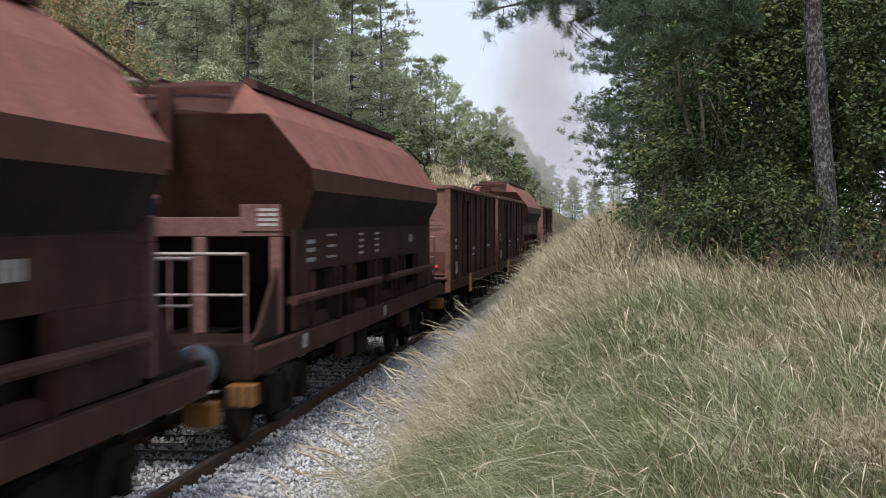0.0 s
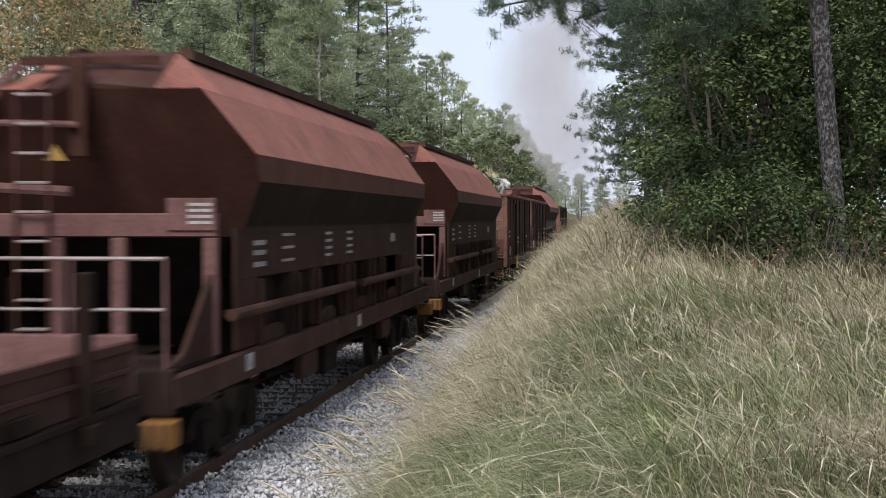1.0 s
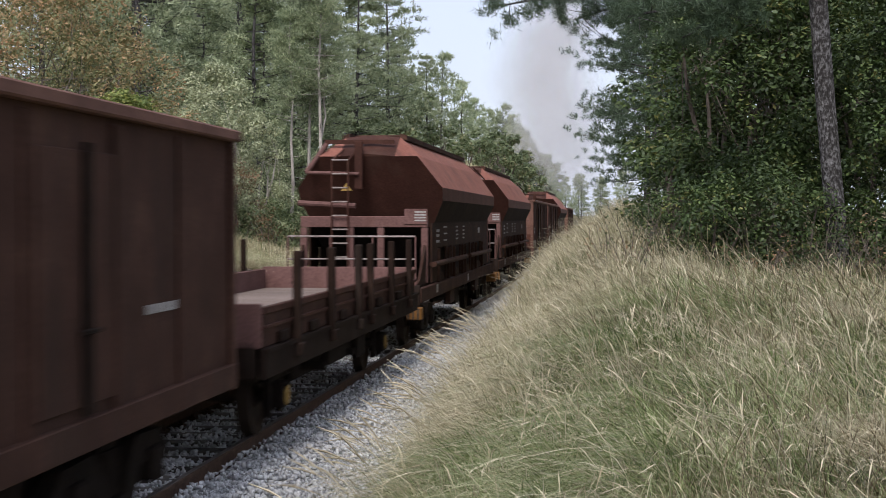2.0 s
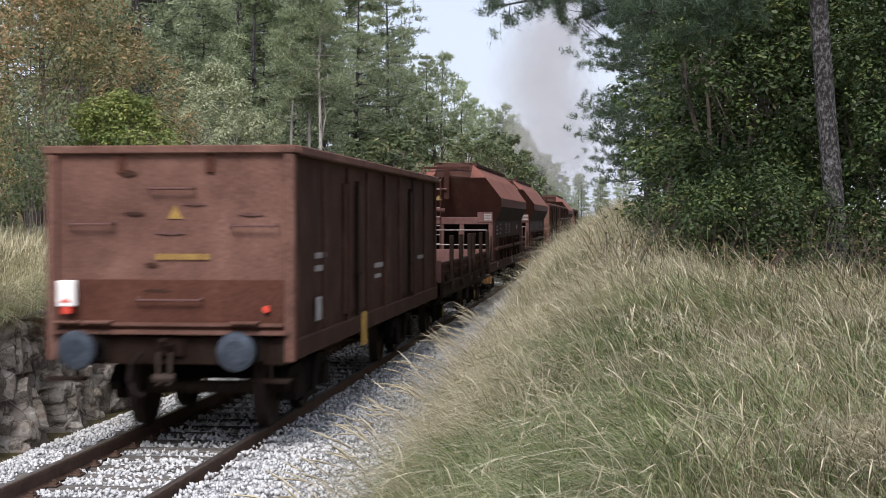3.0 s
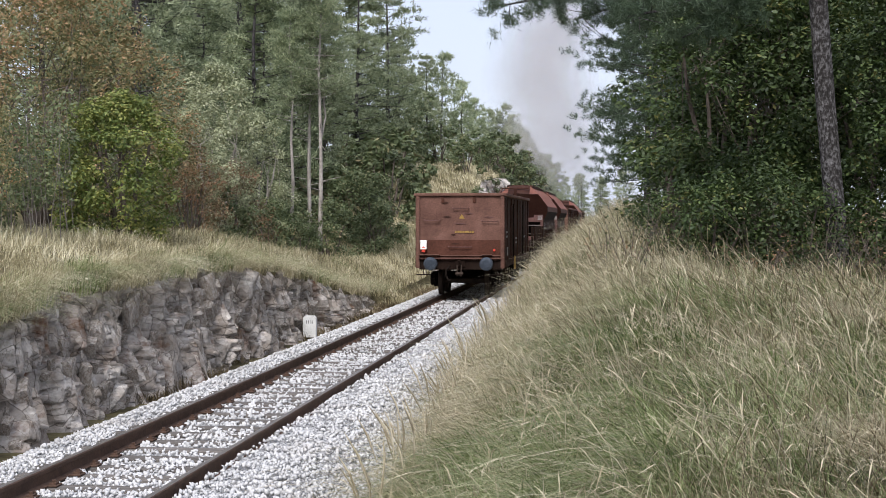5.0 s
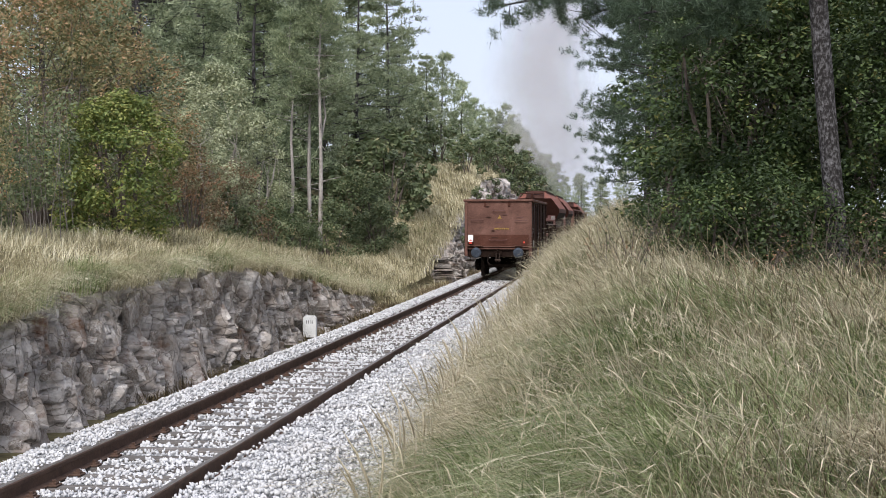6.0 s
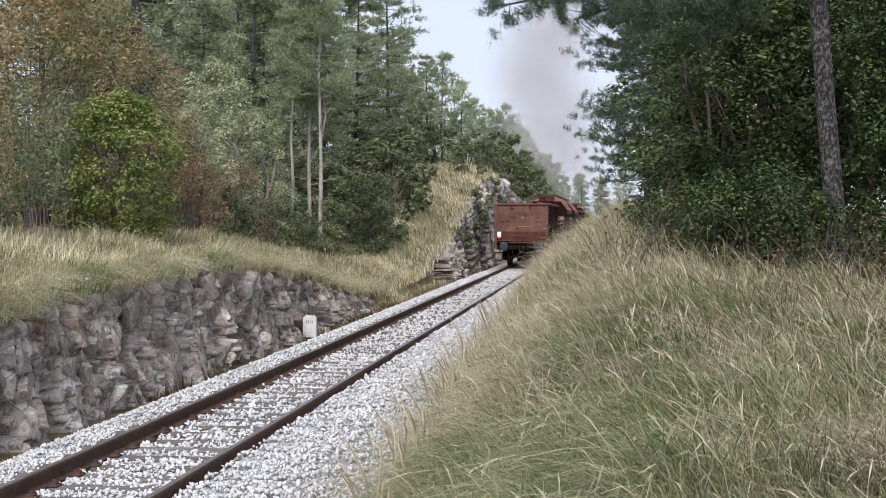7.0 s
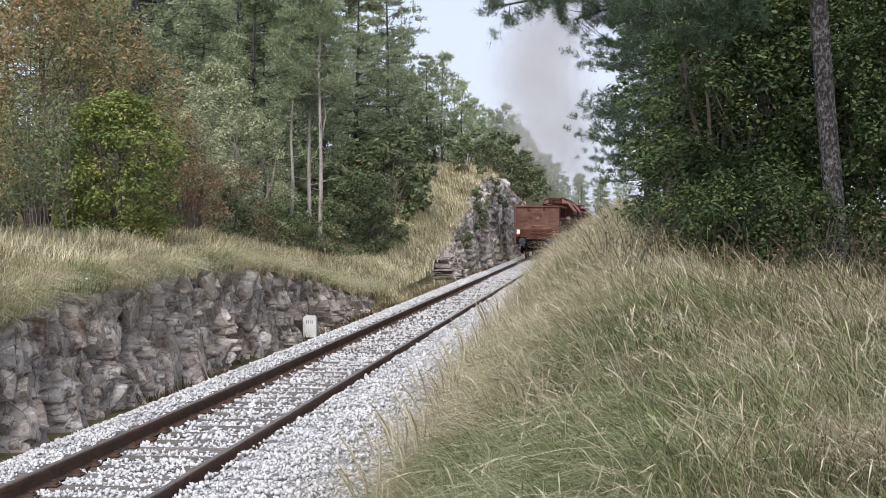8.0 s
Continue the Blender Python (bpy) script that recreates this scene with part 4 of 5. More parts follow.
    part("underframe", bm, dark_iron, w)
    for y in (2.6, L - 2.6):
        bogie(w, y)
    return tagged(w, "rust-red bulk hopper wagon with sloping roof and end platforms", "freight wagon", "wagons of the train")


rear_wagon = open_wagon(True)
low_wagon = flat_wagon()
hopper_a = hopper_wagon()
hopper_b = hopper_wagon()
open_c = open_wagon(False)
open_d = open_wagon(False)
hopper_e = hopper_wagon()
open_f = open_wagon(False)
TRAIN = ((rear_wagon, 0.0), (low_wagon, 14.15), (hopper_a, 26.9), (hopper_b, 45.5), (open_c, 63.65), (open_d, 77.85), (hopper_e, 92.0), (open_f, 110.1))
SPEED, START = 15.6, -30.61


# ---- rock faces of the cutting ----
def hull(seed):
    """An angular block: a skewed box with broken corners."""
    r = random.Random(seed)
    bm = bmesh.new()
    for a in (-1, 1):
        for b in (-1, 1):
            for c in (-1, 1):
                if r.random() < 0.3:
                    bm.verts.new((a * r.uniform(0.25, 0.6), b * 0.95, c * 0.95))
                    bm.verts.new((a * 0.95, b * 0.9, c * r.uniform(0.2, 0.6)))
                else:
                    bm.verts.new((a * r.uniform(0.75, 1.05) + 0.25 * c, b * r.uniform(0.75, 1.05), c * r.uniform(0.75, 1.05)))
    bmesh.ops.convex_hull(bm, input=bm.verts)
    for v in [v for v in bm.verts if not v.link_faces]:
        bm.verts.remove(v)
    return mesh_of(bm, "rock_block", rock_mat)


ROCKS = [hull(40 + k) for k in range(14)]


def rock_face(name, label, y0, y1, step, rows, count, size, seed, cell, tall, depth):
    """A face of slanting, angular joint blocks, each standing out or fallen back, with open cracks and smaller breaks."""
    ys = np.arange(y0, y1, step)
    gu, gy = np.meshgrid(np.linspace(0, 1, rows), ys)
    top = np.maximum(along(ROCK_TOP, gy) + 0.22 * fbm(gy * 2.3, 0 * gy, 21) + 0.16 * fbm(gy * 8.0, 0 * gy, 25, 2) - 0.10, -0.50)
    r = rng(seed)
    z = -0.62 + (top + 0.62) * gu + r.normal(0, step * 0.12, gu.shape)
    y = gy + r.normal(0, step * 0.16, gy.shape)
    h = float(top.max()) + 0.62
    tilt = math.radians(24)

    def joints(scale, seed2):
        """The nearest joint block at each point, its tilted surface, and how near the crack is."""
        q = rng(seed2)
        m = int((y1 - y0) * h / (scale * scale / tall * 0.85))
        cy, cz = q.uniform(y0, y1, m), q.uniform(-0.7, h - 0.6, m)
        ta, tb, lift = q.normal(0, 0.42, m), q.normal(0, 0.14, m), q.uniform(-0.5, 0.5, m)
        lift = np.where(q.random(m) < 0.14, lift - 0.75, lift)
        surf, near = np.empty(y.shape), np.empty(y.shape)
        for i in range(len(ys)):
            k0 = np.nonzero(np.abs(cy - ys[i]) < 9 * scale)[0]
            dy, dz = y[i][:, None] - cy[k0][None], z[i][:, None] - cz[k0][None]
            a, b = np.abs(dy * math.cos(tilt) - dz * math.sin(tilt)), np.abs(dy * math.sin(tilt) + dz * math.cos(tilt)) * tall
            d = np.maximum(a, b) + 0.3 * (a + b)
            o = np.argsort(d, axis=1)[:, :2]
            dd = np.take_along_axis(d, o, 1)
            k = k0[o[:, 0]]
            surf[i] = lift[k] * scale + ta[k] * (y[i] - cy[k]) + tb[k] * (z[i] - cz[k])
            near[i] = dd[:, 1] - dd[:, 0]
        return surf, near

    big, crack = joints(cell, seed + 100)
    small, crack2 = joints(cell * 0.42, seed + 200)
    out = depth * (0.95 * big + 0.6 * small) - cell * 0.75 * (crack < cell * 0.13) - cell * 0.3 * (crack2 < cell * 0.06)
    x = -2.72 - 0.55 * gu + (out + 0.14 * fbm(gy * 0.9, z * 1.3, 22)) * np.clip((1.04 - gu) * 8, 0.3, 1)
    run_in = np.clip((gy - y0) / (20 * step), 0, 1) * np.clip((y1 - gy) / (20 * step), 0, 1)
    x = np.maximum(-3.9 + (x + 3.9) * run_in ** 0.5, -3.95)
    x[:, -1], z[:, -1] = -3.95, z[:, -2] + 0.05
    v = np.stack([x, y, z], -1).reshape(-1, 3)
    i, j = np.meshgrid(np.arange(rows - 1), np.arange(len(ys) - 1))
    a = (j * rows + i).ravel()
    q = np.stack([a, a + rows, a + rows + 1, a + 1], 1)
    face = tagged(new(name, raw_mesh(name, v, np.concatenate([q[:, [0, 1, 2]], q[:, [0, 2, 3]]]), rock_mat)), label, "rock face", kind="structure")
    for k in range(count):
        y = r.uniform(y0 + 0.3, y1 - 0.3)
        tp = float(along(ROCK_TOP, y))
        if tp < -0.1:
            continue
        u = r.random()
        s = size * (0.35 + 0.9 * r.random() ** 2)
        b = part("rock_block", ROCKS[k % 14], None, face)
        b.location = (-2.80 - 0.50 * u + r.uniform(-0.05, 0.05), y, -0.55 + (tp + 0.42) * u)
        b.rotation_euler = (tilt + r.uniform(-0.25, 0.25), r.uniform(-0.3, 0.3), r.uniform(-0.4, 0.4))
        b.scale = (s * r.uniform(0.5, 0.9), s * r.uniform(0.45, 0.9), s * r.uniform(0.7, 1.5))
    return face


rock_face("rock_face_near", "broken grey limestone cutting face with rusty stains", 14, 50, 0.038, 64, 210, 0.17, 31, 0.42, 0.30, 1.0)
rock_face("rock_face_far", "taller weathered limestone face of the farther cutting", 66, 175, 0.20, 56, 60, 0.40, 32, 0.9, 0.10, 0.45)


# ---- grass ----
def blades(name, x, y, height, width, bend, material, seed, wind=(-0.45, -0.25), head=False, parts=3):
    """Bent tapering blades in tussocks; neighbours lean alike."""
    r = rng(seed)
    n = len(x)
    tuss = np.clip(1 + 0.9 * fbm(x * 2.6, y * 2.0, seed + 7), 0.4, 1.7)
    h = height * r.uniform(0.5, 1.2, n) * tuss
    az = 2.6 * fbm(x * 0.9, y * 0.7, seed + 5) + r.normal(0, 1.5, n) + 3.6
    d = np.stack([np.cos(az) + wind[0], np.sin(az) + wind[1]], 1)
    b = bend * r.uniform(0.25, 1.3, n)
    tw = r.normal(0, 0.8, n)
    side = np.stack([np.cos(tw), np.sin(tw)], 1)
    z0 = land(np.where((x < -3.0) & (x > -3.75), -3.75, x), y) - 0.03 - np.where((x < -3.0) & (x > -3.45) & (y < 55), 0.55 * (x + 3.45), 0)
    lv, ws = ([0, 0.35, 0.7, 1.0], [1.0, 0.9, 0.6, 0.0]) if parts == 3 else ([0, 0.55, 1.0], [1.0, 0.8, 0.0])
    if head:
        lv, ws = [0, 0.6, 0.86, 1.0], [0.55, 0.45, 1.6, 0.0]
    vs = []
    for t, wv in zip(lv, ws):
        off = d * (b * h * t ** 2.2)[:, None]
        c = np.stack([x + off[:, 0], y + off[:, 1], z0 + h * (t - 0.58 * np.clip(b, 0, 1.6) * t ** 2.8)], 1)
        if wv:
            s = np.concatenate([side * (width * wv * (1 + y / 40))[:, None], np.zeros((n, 1))], 1)
            vs += [c - s, c + s]
        else:
            vs.append(c)
    v = np.stack(vs, 1).reshape(-1, 3)
    t = np.array([[0, 1, 3], [0, 3, 2], [2, 3, 5], [2, 5, 4], [4, 5, 6]]) if parts == 3 else np.array([[0, 1, 3], [0, 3, 2], [2, 3, 4]])
    return raw_mesh(name, v, (t[None] + (np.arange(n) * (2 * parts + 1))[:, None, None]).reshape(-1, 3), material)


def scatter(n, x0, x1, y0, y1, seed, keep=None):
    r = rng(seed)
    y = y0 * (y1 / y0) ** r.random(n)
    x = r.uniform(x0, x1, n)
    if keep is not None:
        k = keep(x, y, r.random(n))
        x, y = x[k], y[k]
    return x, y


def lushness(x, y):
    """How green the bank is: straw along the ballast and the crest, green in the hollow, patchy."""
    return 0.52 + 1.7 * fbm(x * 0.9, y * 0.5, 41) + 0.42 * np.clip(x - 4.1, -1.4, 0.8) - 0.022 * (y - 13)


def greener(x, y, q):
    return q < np.clip(lushness(x, y), 0.05, 0.85) * np.clip((x - 2.7) * 1.2, 0, 1)


def drier(x, y, q):
    return (q < np.clip(1.05 - lushness(x, y), 0.2, 1.0)) & (x > along(TOE, y) + 0.03)


def browner(x, y, q):
    return q < np.clip(0.2 + 0.4 * (x - 5.0) + 1.2 * fbm(x * 1.2, y * 0.7, 47), 0.03, 0.9)


x, y = scatter(78000, 2.4, 9.6, 7.0, 22, 51, drier)
tagged(new("dry_grass", blades("dry_grass", x, y, 0.47, 0.0028, 1.5, dry_blade, 52)), "long straw-coloured grass bending over on the bank", "grass", kind="stuff")
x, y = scatter(30000, 4.2, 10.0, 7.0, 26, 251, browner)
tagged(new("brown_grass", blades("brown_grass", x, y, 0.48, 0.0028, 1.4, brown_blade, 252)), "withered brown grass among the green on the bank", "grass", kind="stuff")
x, y = scatter(64000, 1.95, 11.5, 20, 55, 152, lambda a, b, q: drier(a, b, q) & ((a < 6.2) | (b < 25)))
tagged(new("dry_grass", blades("dry_grass", x, y, 0.60, 0.0026, 0.9, dry_blade, 153, parts=2)), "straw-coloured grass on the farther bank", "grass", kind="stuff")
x, y = scatter(90000, 2.8, 10.0, 7.0, 24, 53, greener)
tagged(new("green_grass", blades("green_grass", x, y, 0.46, 0.0030, 1.5, green_blade, 54)), "long green grass tufts on the bank", "grass", kind="stuff")
x, y = scatter(36000, 2.5, 11.5, 22, 45, 154, lambda a, b, q: greener(a, b, q) & ((a < 6.2) | (b < 25)))
tagged(new("green_grass", blades("green_grass", x, y, 0.50, 0.0028, 0.9, green_blade, 155, parts=2)), "green grass on the farther bank", "grass", kind="stuff")
x, y = scatter(16000, 2.1, 9.0, 7.5, 50, 55, lambda a, b, q: (a > along(TOE, b) + 0.05) & (q < np.where((a > 5.0) & (b < 13), 0.5, 1.0)))
tagged(new("seed_stalks", blades("seed_stalks", x, y, 0.60, 0.0026, 0.9, blade_dead, 56, head=True)), "bleached grass stalks with seed heads", "grass", kind="stuff")
x, y = scatter(1300, 4.4, 10.2, 15, 27, 75)
tagged(new("tall_stalks", blades("tall_stalks", x, y, 0.85, 0.0024, 0.6, brown_blade, 76, head=True)), "tall withered stalks before the dark bushes", "grass", kind="stuff")
x, y = scatter(40000, -8.5, -3.4, 15, 78, 57)
tagged(new("bank_grass", blades("bank_grass", x, y, 0.42, 0.0027, 1.15, dry_blade, 58, (0.5, -0.3), parts=2)), "dry yellow grass on top of the rock cutting", "grass", kind="stuff")
x, y = scatter(11000, -8.5, -3.4, 15, 75, 59, lambda a, b, q: fbm(a * 0.8, b * 0.5, 66) > 0.0)
tagged(new("bank_green_grass", blades("bank_green_grass", x, y, 0.42, 0.0032, 1.2, green_blade, 60, (0.5, -0.3), parts=2)), "green grass among the dry grass above the rocks", "grass", kind="stuff")
x, y = scatter(19000, -3.85, -3.05, 15, 52, 69, lambda a, b, q: fbm(a * 2, b * 1.4, 70) > -0.30 + 0.9 * (a + 3.45))
tagged(new("hanging_dry_grass", blades("hanging_dry_grass", x, y, 0.55, 0.0030, 1.4, dry_blade, 71, (1.0, -0.3))), "dry grass hanging over the top of the rock", "grass", kind="stuff")
x, y = scatter(10000, -3.80, -3.1, 15, 52, 67, lambda a, b, q: fbm(a * 2, b * 1.4, 72) > -0.1 + 0.9 * (a + 3.4))
tagged(new("hanging_grass", blades("hanging_grass", x, y, 0.48, 0.0030, 1.5, green_blade, 68, (1.1, -0.3))), "grass hanging over the top of the rock", "grass", kind="stuff")
x, y = scatter(9000, -3.0, -2.5, 20, 110, 61, lambda a, b, q: fbm(b * 0.8, a, 62) > 0.10 - 0.004 * b)
tagged(new("trackside_weeds", blades("trackside_weeds", x, y, 0.34, 0.0035, 0.8, brown_blade, 63, parts=2)), "brown dry weeds at the foot of the rock", "grass", kind="stuff")
x, y = scatter(22000, -8.5, -3.5, 66, 150, 64)
tagged(new("far_bank_grass", blades("far_bank_grass", x, y, 0.55, 0.0042, 0.9, dry_blade, 65, parts=2)), "yellow grass on the farther cutting", "grass", kind="stuff")


x, y = scatter(6000, -5.0, -2.7, 48, 84, 73)
tagged(new("foot_weeds", blades("foot_weeds", x, y, 0.5, 0.004, 0.8, dry_blade, 74, parts=2)), "brown weeds between the two rock faces", "grass", kind="stuff")


# ---- trees and bushes ----
def leaf_cloud(name, centres, radii, n, size, material, seed, squash=0.85):
    """Leaves near the skins of overlapping clumps."""
    r = rng(seed)
    centres, radii = np.asarray(centres, float), np.asarray(radii, float)
    k = r.choice(len(centres), n, p=radii ** 2 / np.sum(radii ** 2))
    d = r.normal(size=(n, 3))
    d /= np.linalg.norm(d, axis=1)[:, None]
    p = centres[k] + d * (radii[k] * r.uniform(0.35, 1.08, n) ** 0.6)[:, None] * np.array([1, 1, squash])
    up = 0.55 * d + np.array([0, 0, 0.75]) + r.normal(0, 0.42, (n, 3))
    up /= np.linalg.norm(up, axis=1)[:, None]
    a = np.cross(up, r.normal(size=(n, 3)))
    a /= np.linalg.norm(a, axis=1)[:, None]
    b = np.cross(up, a)
    s = (size * r.uniform(0.6, 1.3, n))[:, None]
    v = np.stack([p - a * s * 0.6, p + b * s * 0.32, p + a * s * 0.6, p - b * s * 0.32], 1).reshape(-1, 3)
    return raw_mesh(name, v, np.arange(4 * n).reshape(-1, 4), material)


def limb(bm, a, b, r0, r1, bends=3, seed=0, sides=7, kink=0.035):
    r = random.Random(seed)
    a, b = Vector(a), Vector(b)
    pts = [a.lerp(b, k / bends) + (Vector((r.uniform(-1, 1), r.uniform(-1, 1), r.uniform(-.4, .4))) * (b - a).length * kink if 0 < k < bends else Vector()) for k in range(bends + 1)]
    for k in range(bends):
        rod(bm, pts[k], pts[k + 1], r0 + (r1 - r0) * k / bends, sides, r0 + (r1 - r0) * (k + 1) / bends)
    return pts


def broadleaf(h, w, n, size, leaf, bark, seed, low=0.1, clumps=26, round_=0.6, puff=(0.10, 0.22)):
    """A bush or small tree: forked limbs inside an uneven crown."""
    r = random.Random(seed)
    bm = bmesh.new()
    cs, rs = [], []
    stems = 4 if low < 0.25 else 1
    fork = [(0, 0, h * low)]
    for k in range(stems):
        ang = 6.28 * k / stems + r.uniform(-.5, .5)
        tip = (math.cos(ang) * w * 0.22, math.sin(ang) * w * 0.22, h * (0.5 + 0.2 * r.random())) if stems > 1 else (r.uniform(-.2, .2), r.uniform(-.2, .2), h * 0.6)
        limb(bm, (math.cos(ang) * 0.06 * stems / 4, math.sin(ang) * 0.06 * stems / 4, -0.1), tip, 0.02 + h * 0.011, 0.02, 4, seed + k)
        fork.append(tip)
    for k in range(clumps):
        t = low + (1 - low) * (k + 0.5) / clumps
        env = math.sin(math.pi * min(1, (t - low) / (1 - low) * 0.86 + 0.16)) ** round_
        ang, rad = r.uniform(0, 6.28), w * 0.5 * env * math.sqrt(r.uniform(0.15, 1))
        c = (math.cos(ang) * rad, math.sin(ang) * rad, h * t * 0.93)
        cs.append(c)
        rs.append(w * r.uniform(*puff))
        f = r.choice(fork)
        if k % 3 == 0:
            limb(bm, f, c, 0.007 + h * 0.001, 0.003, 2, seed + 50 + k, 3)
    trunk = mesh_of(bm, "trunk", bark)
    return trunk, leaf_cloud("crown", cs, rs, n, size, leaf, seed)


def needles(tufts, dirs, length, width, per, material, seed):
    r = rng(seed)
    t = np.repeat(np.asarray(tufts, float), per, 0)
    d0 = np.repeat(np.asarray(dirs, float), per, 0)
    n = len(t)
    d = r.normal(size=(n, 3)) + d0 * 0.8 + np.array([0, 0, 0.25])
    d /= np.linalg.norm(d, axis=1)[:, None]
    s = np.cross(d, r.normal(size=(n, 3)))
    s /= np.linalg.norm(s, axis=1)[:, None]
    L = (length * r.uniform(0.6, 1.2, n))[:, None]
    t = t + r.normal(0, length * 0.35, (n, 3))
    v = np.stack([t - s * width, t + s * width, t + d * L], 1).reshape(-1, 3)
    return raw_mesh("crown", v, np.arange(3 * n).reshape(-1, 3), material)


def pine(h, spread, clear, layers, tufts, length, per, leaf, bark, seed, r0=None, width=None, twig=True):
    """A pine: straight tapered trunk, whorls of limbs, needle tufts towards their ends; clear is the bare share of the trunk."""
    r = random.Random(seed)
    bm = bmesh.new()
    r0 = r0 or 0.012 * h
    lean = (r.uniform(-.015, .015) * h, r.uniform(-.015, .015) * h)
    limb(bm, (0, 0, -0.2), (lean[0], lean[1], h * 0.985), r0, 0.02, 6, seed, 9, 0.006)
    pts, ds = [], []
    for k in range(layers):
        t = clear + (1 - clear) * (k + r.random() * 0.6) / layers
        u = (t - clear) / (1 - clear)
        reach = spread * (0.16 + 0.84 * max(0.0, 1 - u) ** 0.8) * (0.7 + 0.3 * math.sin(min(1, 0.2 + u * 2.2) * math.pi / 2)) * r.uniform(0.8, 1.15)
        for q in range(r.choice((3, 4, 5))):
            ang = r.uniform(0, 6.283)
            rr = reach * r.uniform(0.6, 1.1)
            a = Vector((lean[0] * t, lean[1] * t, h * t))
            b = a + Vector((math.cos(ang) * rr, math.sin(ang) * rr, rr * r.uniform(-0.12, 0.42)))
            if twig:
                rod(bm, a, a.lerp(b, 0.93), 0.008 + 0.007 * rr, 4, 0.004)
            for m in range(tufts):
                f = r.uniform(0.35, 1.05)
                wob = 0.16 * rr
                pts.append(a.lerp(b, f) + Vector((r.uniform(-wob, wob), r.uniform(-wob, wob), r.uniform(-.18, .36) * wob)))
                ds.append((math.cos(ang), math.sin(ang), 0.4))
    for k in range(6):
        t = clear * r.uniform(0.35, 1)
        ang, rr = r.uniform(0, 6.28), spread * r.uniform(0.15, 0.5)
        limb(bm, (lean[0] * t, lean[1] * t, h * t), (math.cos(ang) * rr, math.sin(ang) * rr, h * t + rr * 0.2), 0.018, 0.006, 2, seed + k, 5)
    for k in range(6):
        pts.append(Vector((lean[0], lean[1], h * (1 - 0.012 * k))))
        ds.append((0, 0, 1))
    return mesh_of(bm, "trunk", bark), needles(pts, ds, length, width or length * 0.055, per, leaf, seed)


def plant(kind, meshes, x, y, turn=0.0, scale=1.0, label="", category="tree", group="", sink=0.05):
    ob = new(kind)
    for nm, me in zip(("trunk", "crown"), meshes):
        part(nm, me, None, ob)
    ob.matrix_world = pose(x, y, float(land(x, y)) - sink, 0, 0, turn) @ Matrix.Diagonal((scale, scale, scale, 1))
    return tagged(ob, label, category, group)


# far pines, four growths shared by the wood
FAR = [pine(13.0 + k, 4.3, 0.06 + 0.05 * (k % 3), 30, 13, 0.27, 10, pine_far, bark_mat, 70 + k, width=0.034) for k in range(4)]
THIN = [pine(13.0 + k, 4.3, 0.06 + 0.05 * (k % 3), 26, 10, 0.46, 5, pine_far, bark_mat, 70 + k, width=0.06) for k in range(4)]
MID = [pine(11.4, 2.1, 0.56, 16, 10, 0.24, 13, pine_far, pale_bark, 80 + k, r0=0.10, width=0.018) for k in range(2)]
r = rng(90)
spots = [(-8.2, 60.4, 0.90), (-7.58, 60.9, 0.98), (-6.95, 60.0, 1.04)]
for k, (x, y, s) in enumerate(spots):
    plant("pine_tree", MID[k % 2], x, y, 50 * k, s, "slender pine with a bare pale trunk above the cutting", group="pines above the cutting")
# the forked bare limb and a dead branch of the nearest slender pine
forked = bpy.data.objects["pine_tree.002"]
bm = bmesh.new()
for a, b, r0, r1 in (((0.02, -0.02, 4.0), (0.42, -0.1, 6.4), 0.055, 0.03), ((0.40, -0.1, 6.2), (0.75, -0.2, 7.0), 0.03, 0.012), ((0.40, -0.1, 6.2), (0.95, -0.1, 6.5), 0.025, 0.01), ((0.0, -0.05, 2.6), (0.85, -0.4, 2.0), 0.035, 0.025), ((0.85, -0.4, 2.0), (1.7, -0.5, 1.95), 0.025, 0.01), ((0.0, 0, 5.2), (-0.7, -0.1, 5.5), 0.02, 0.008), ((0.0, 0, 4.6), (-0.6, -0.2, 4.3), 0.018, 0.008)):
    limb(bm, a, b, r0, r1, 3, int(b[2] * 10), 5, 0.05)
part("dead_branch", bm, pale_bark, forked, "pale bare dead branches")
row = []
# the edge of the wood along the far cutting: place and height of each top
EDGE = ((-9.6, 84, 17.5), (-9.0, 92, 17.2), (-9.6, 101, 16.8), (-9.0, 111, 15.2), (-9.2, 122, 15.9), (-9.0, 136, 14.4), (-9.0, 150, 15.7), (-9.0, 166, 15.2), (-9.0, 186, 16.6), (-9.0, 206, 16.0), (-9.2, 228, 16.4), (-9.2, 262, 15.6), (-9.0, 305, 15.4), (-8.8, 360, 15.0))
for k, (x, y, top) in enumerate(EDGE):
    row.append((x, y, (top - float(land(x, y))) / (13.0 + k % 4)))
    row.append((x - 3.2, y + 7, 0.86 * (top - float(land(x, y))) / (13.0 + (k + 1) % 4)))
row += [(r.uniform(-12.5, -9.8), y, r.uniform(0.65, 0.95)) for y in np.arange(69, 84, 5)]
row += [(-0.14 * y - r.uniform(1.5, 6), y, r.uniform(0.8, 1.05)) for y in np.arange(52, 120, 8)]
row += [(-0.16 * y - r.uniform(9, 19), y, r.uniform(1.0, 1.3)) for y in np.arange(54, 120, 8)]
row += [(-0.20 * y - 3.5, y, 1.15) for y in np.arange(66, 112, 7.5)]
row += [(-11.5, y, 0.9) for y in np.arange(215, 400, 22)]
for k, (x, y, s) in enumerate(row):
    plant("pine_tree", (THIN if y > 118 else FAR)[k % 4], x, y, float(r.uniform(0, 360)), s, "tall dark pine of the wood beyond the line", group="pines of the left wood")
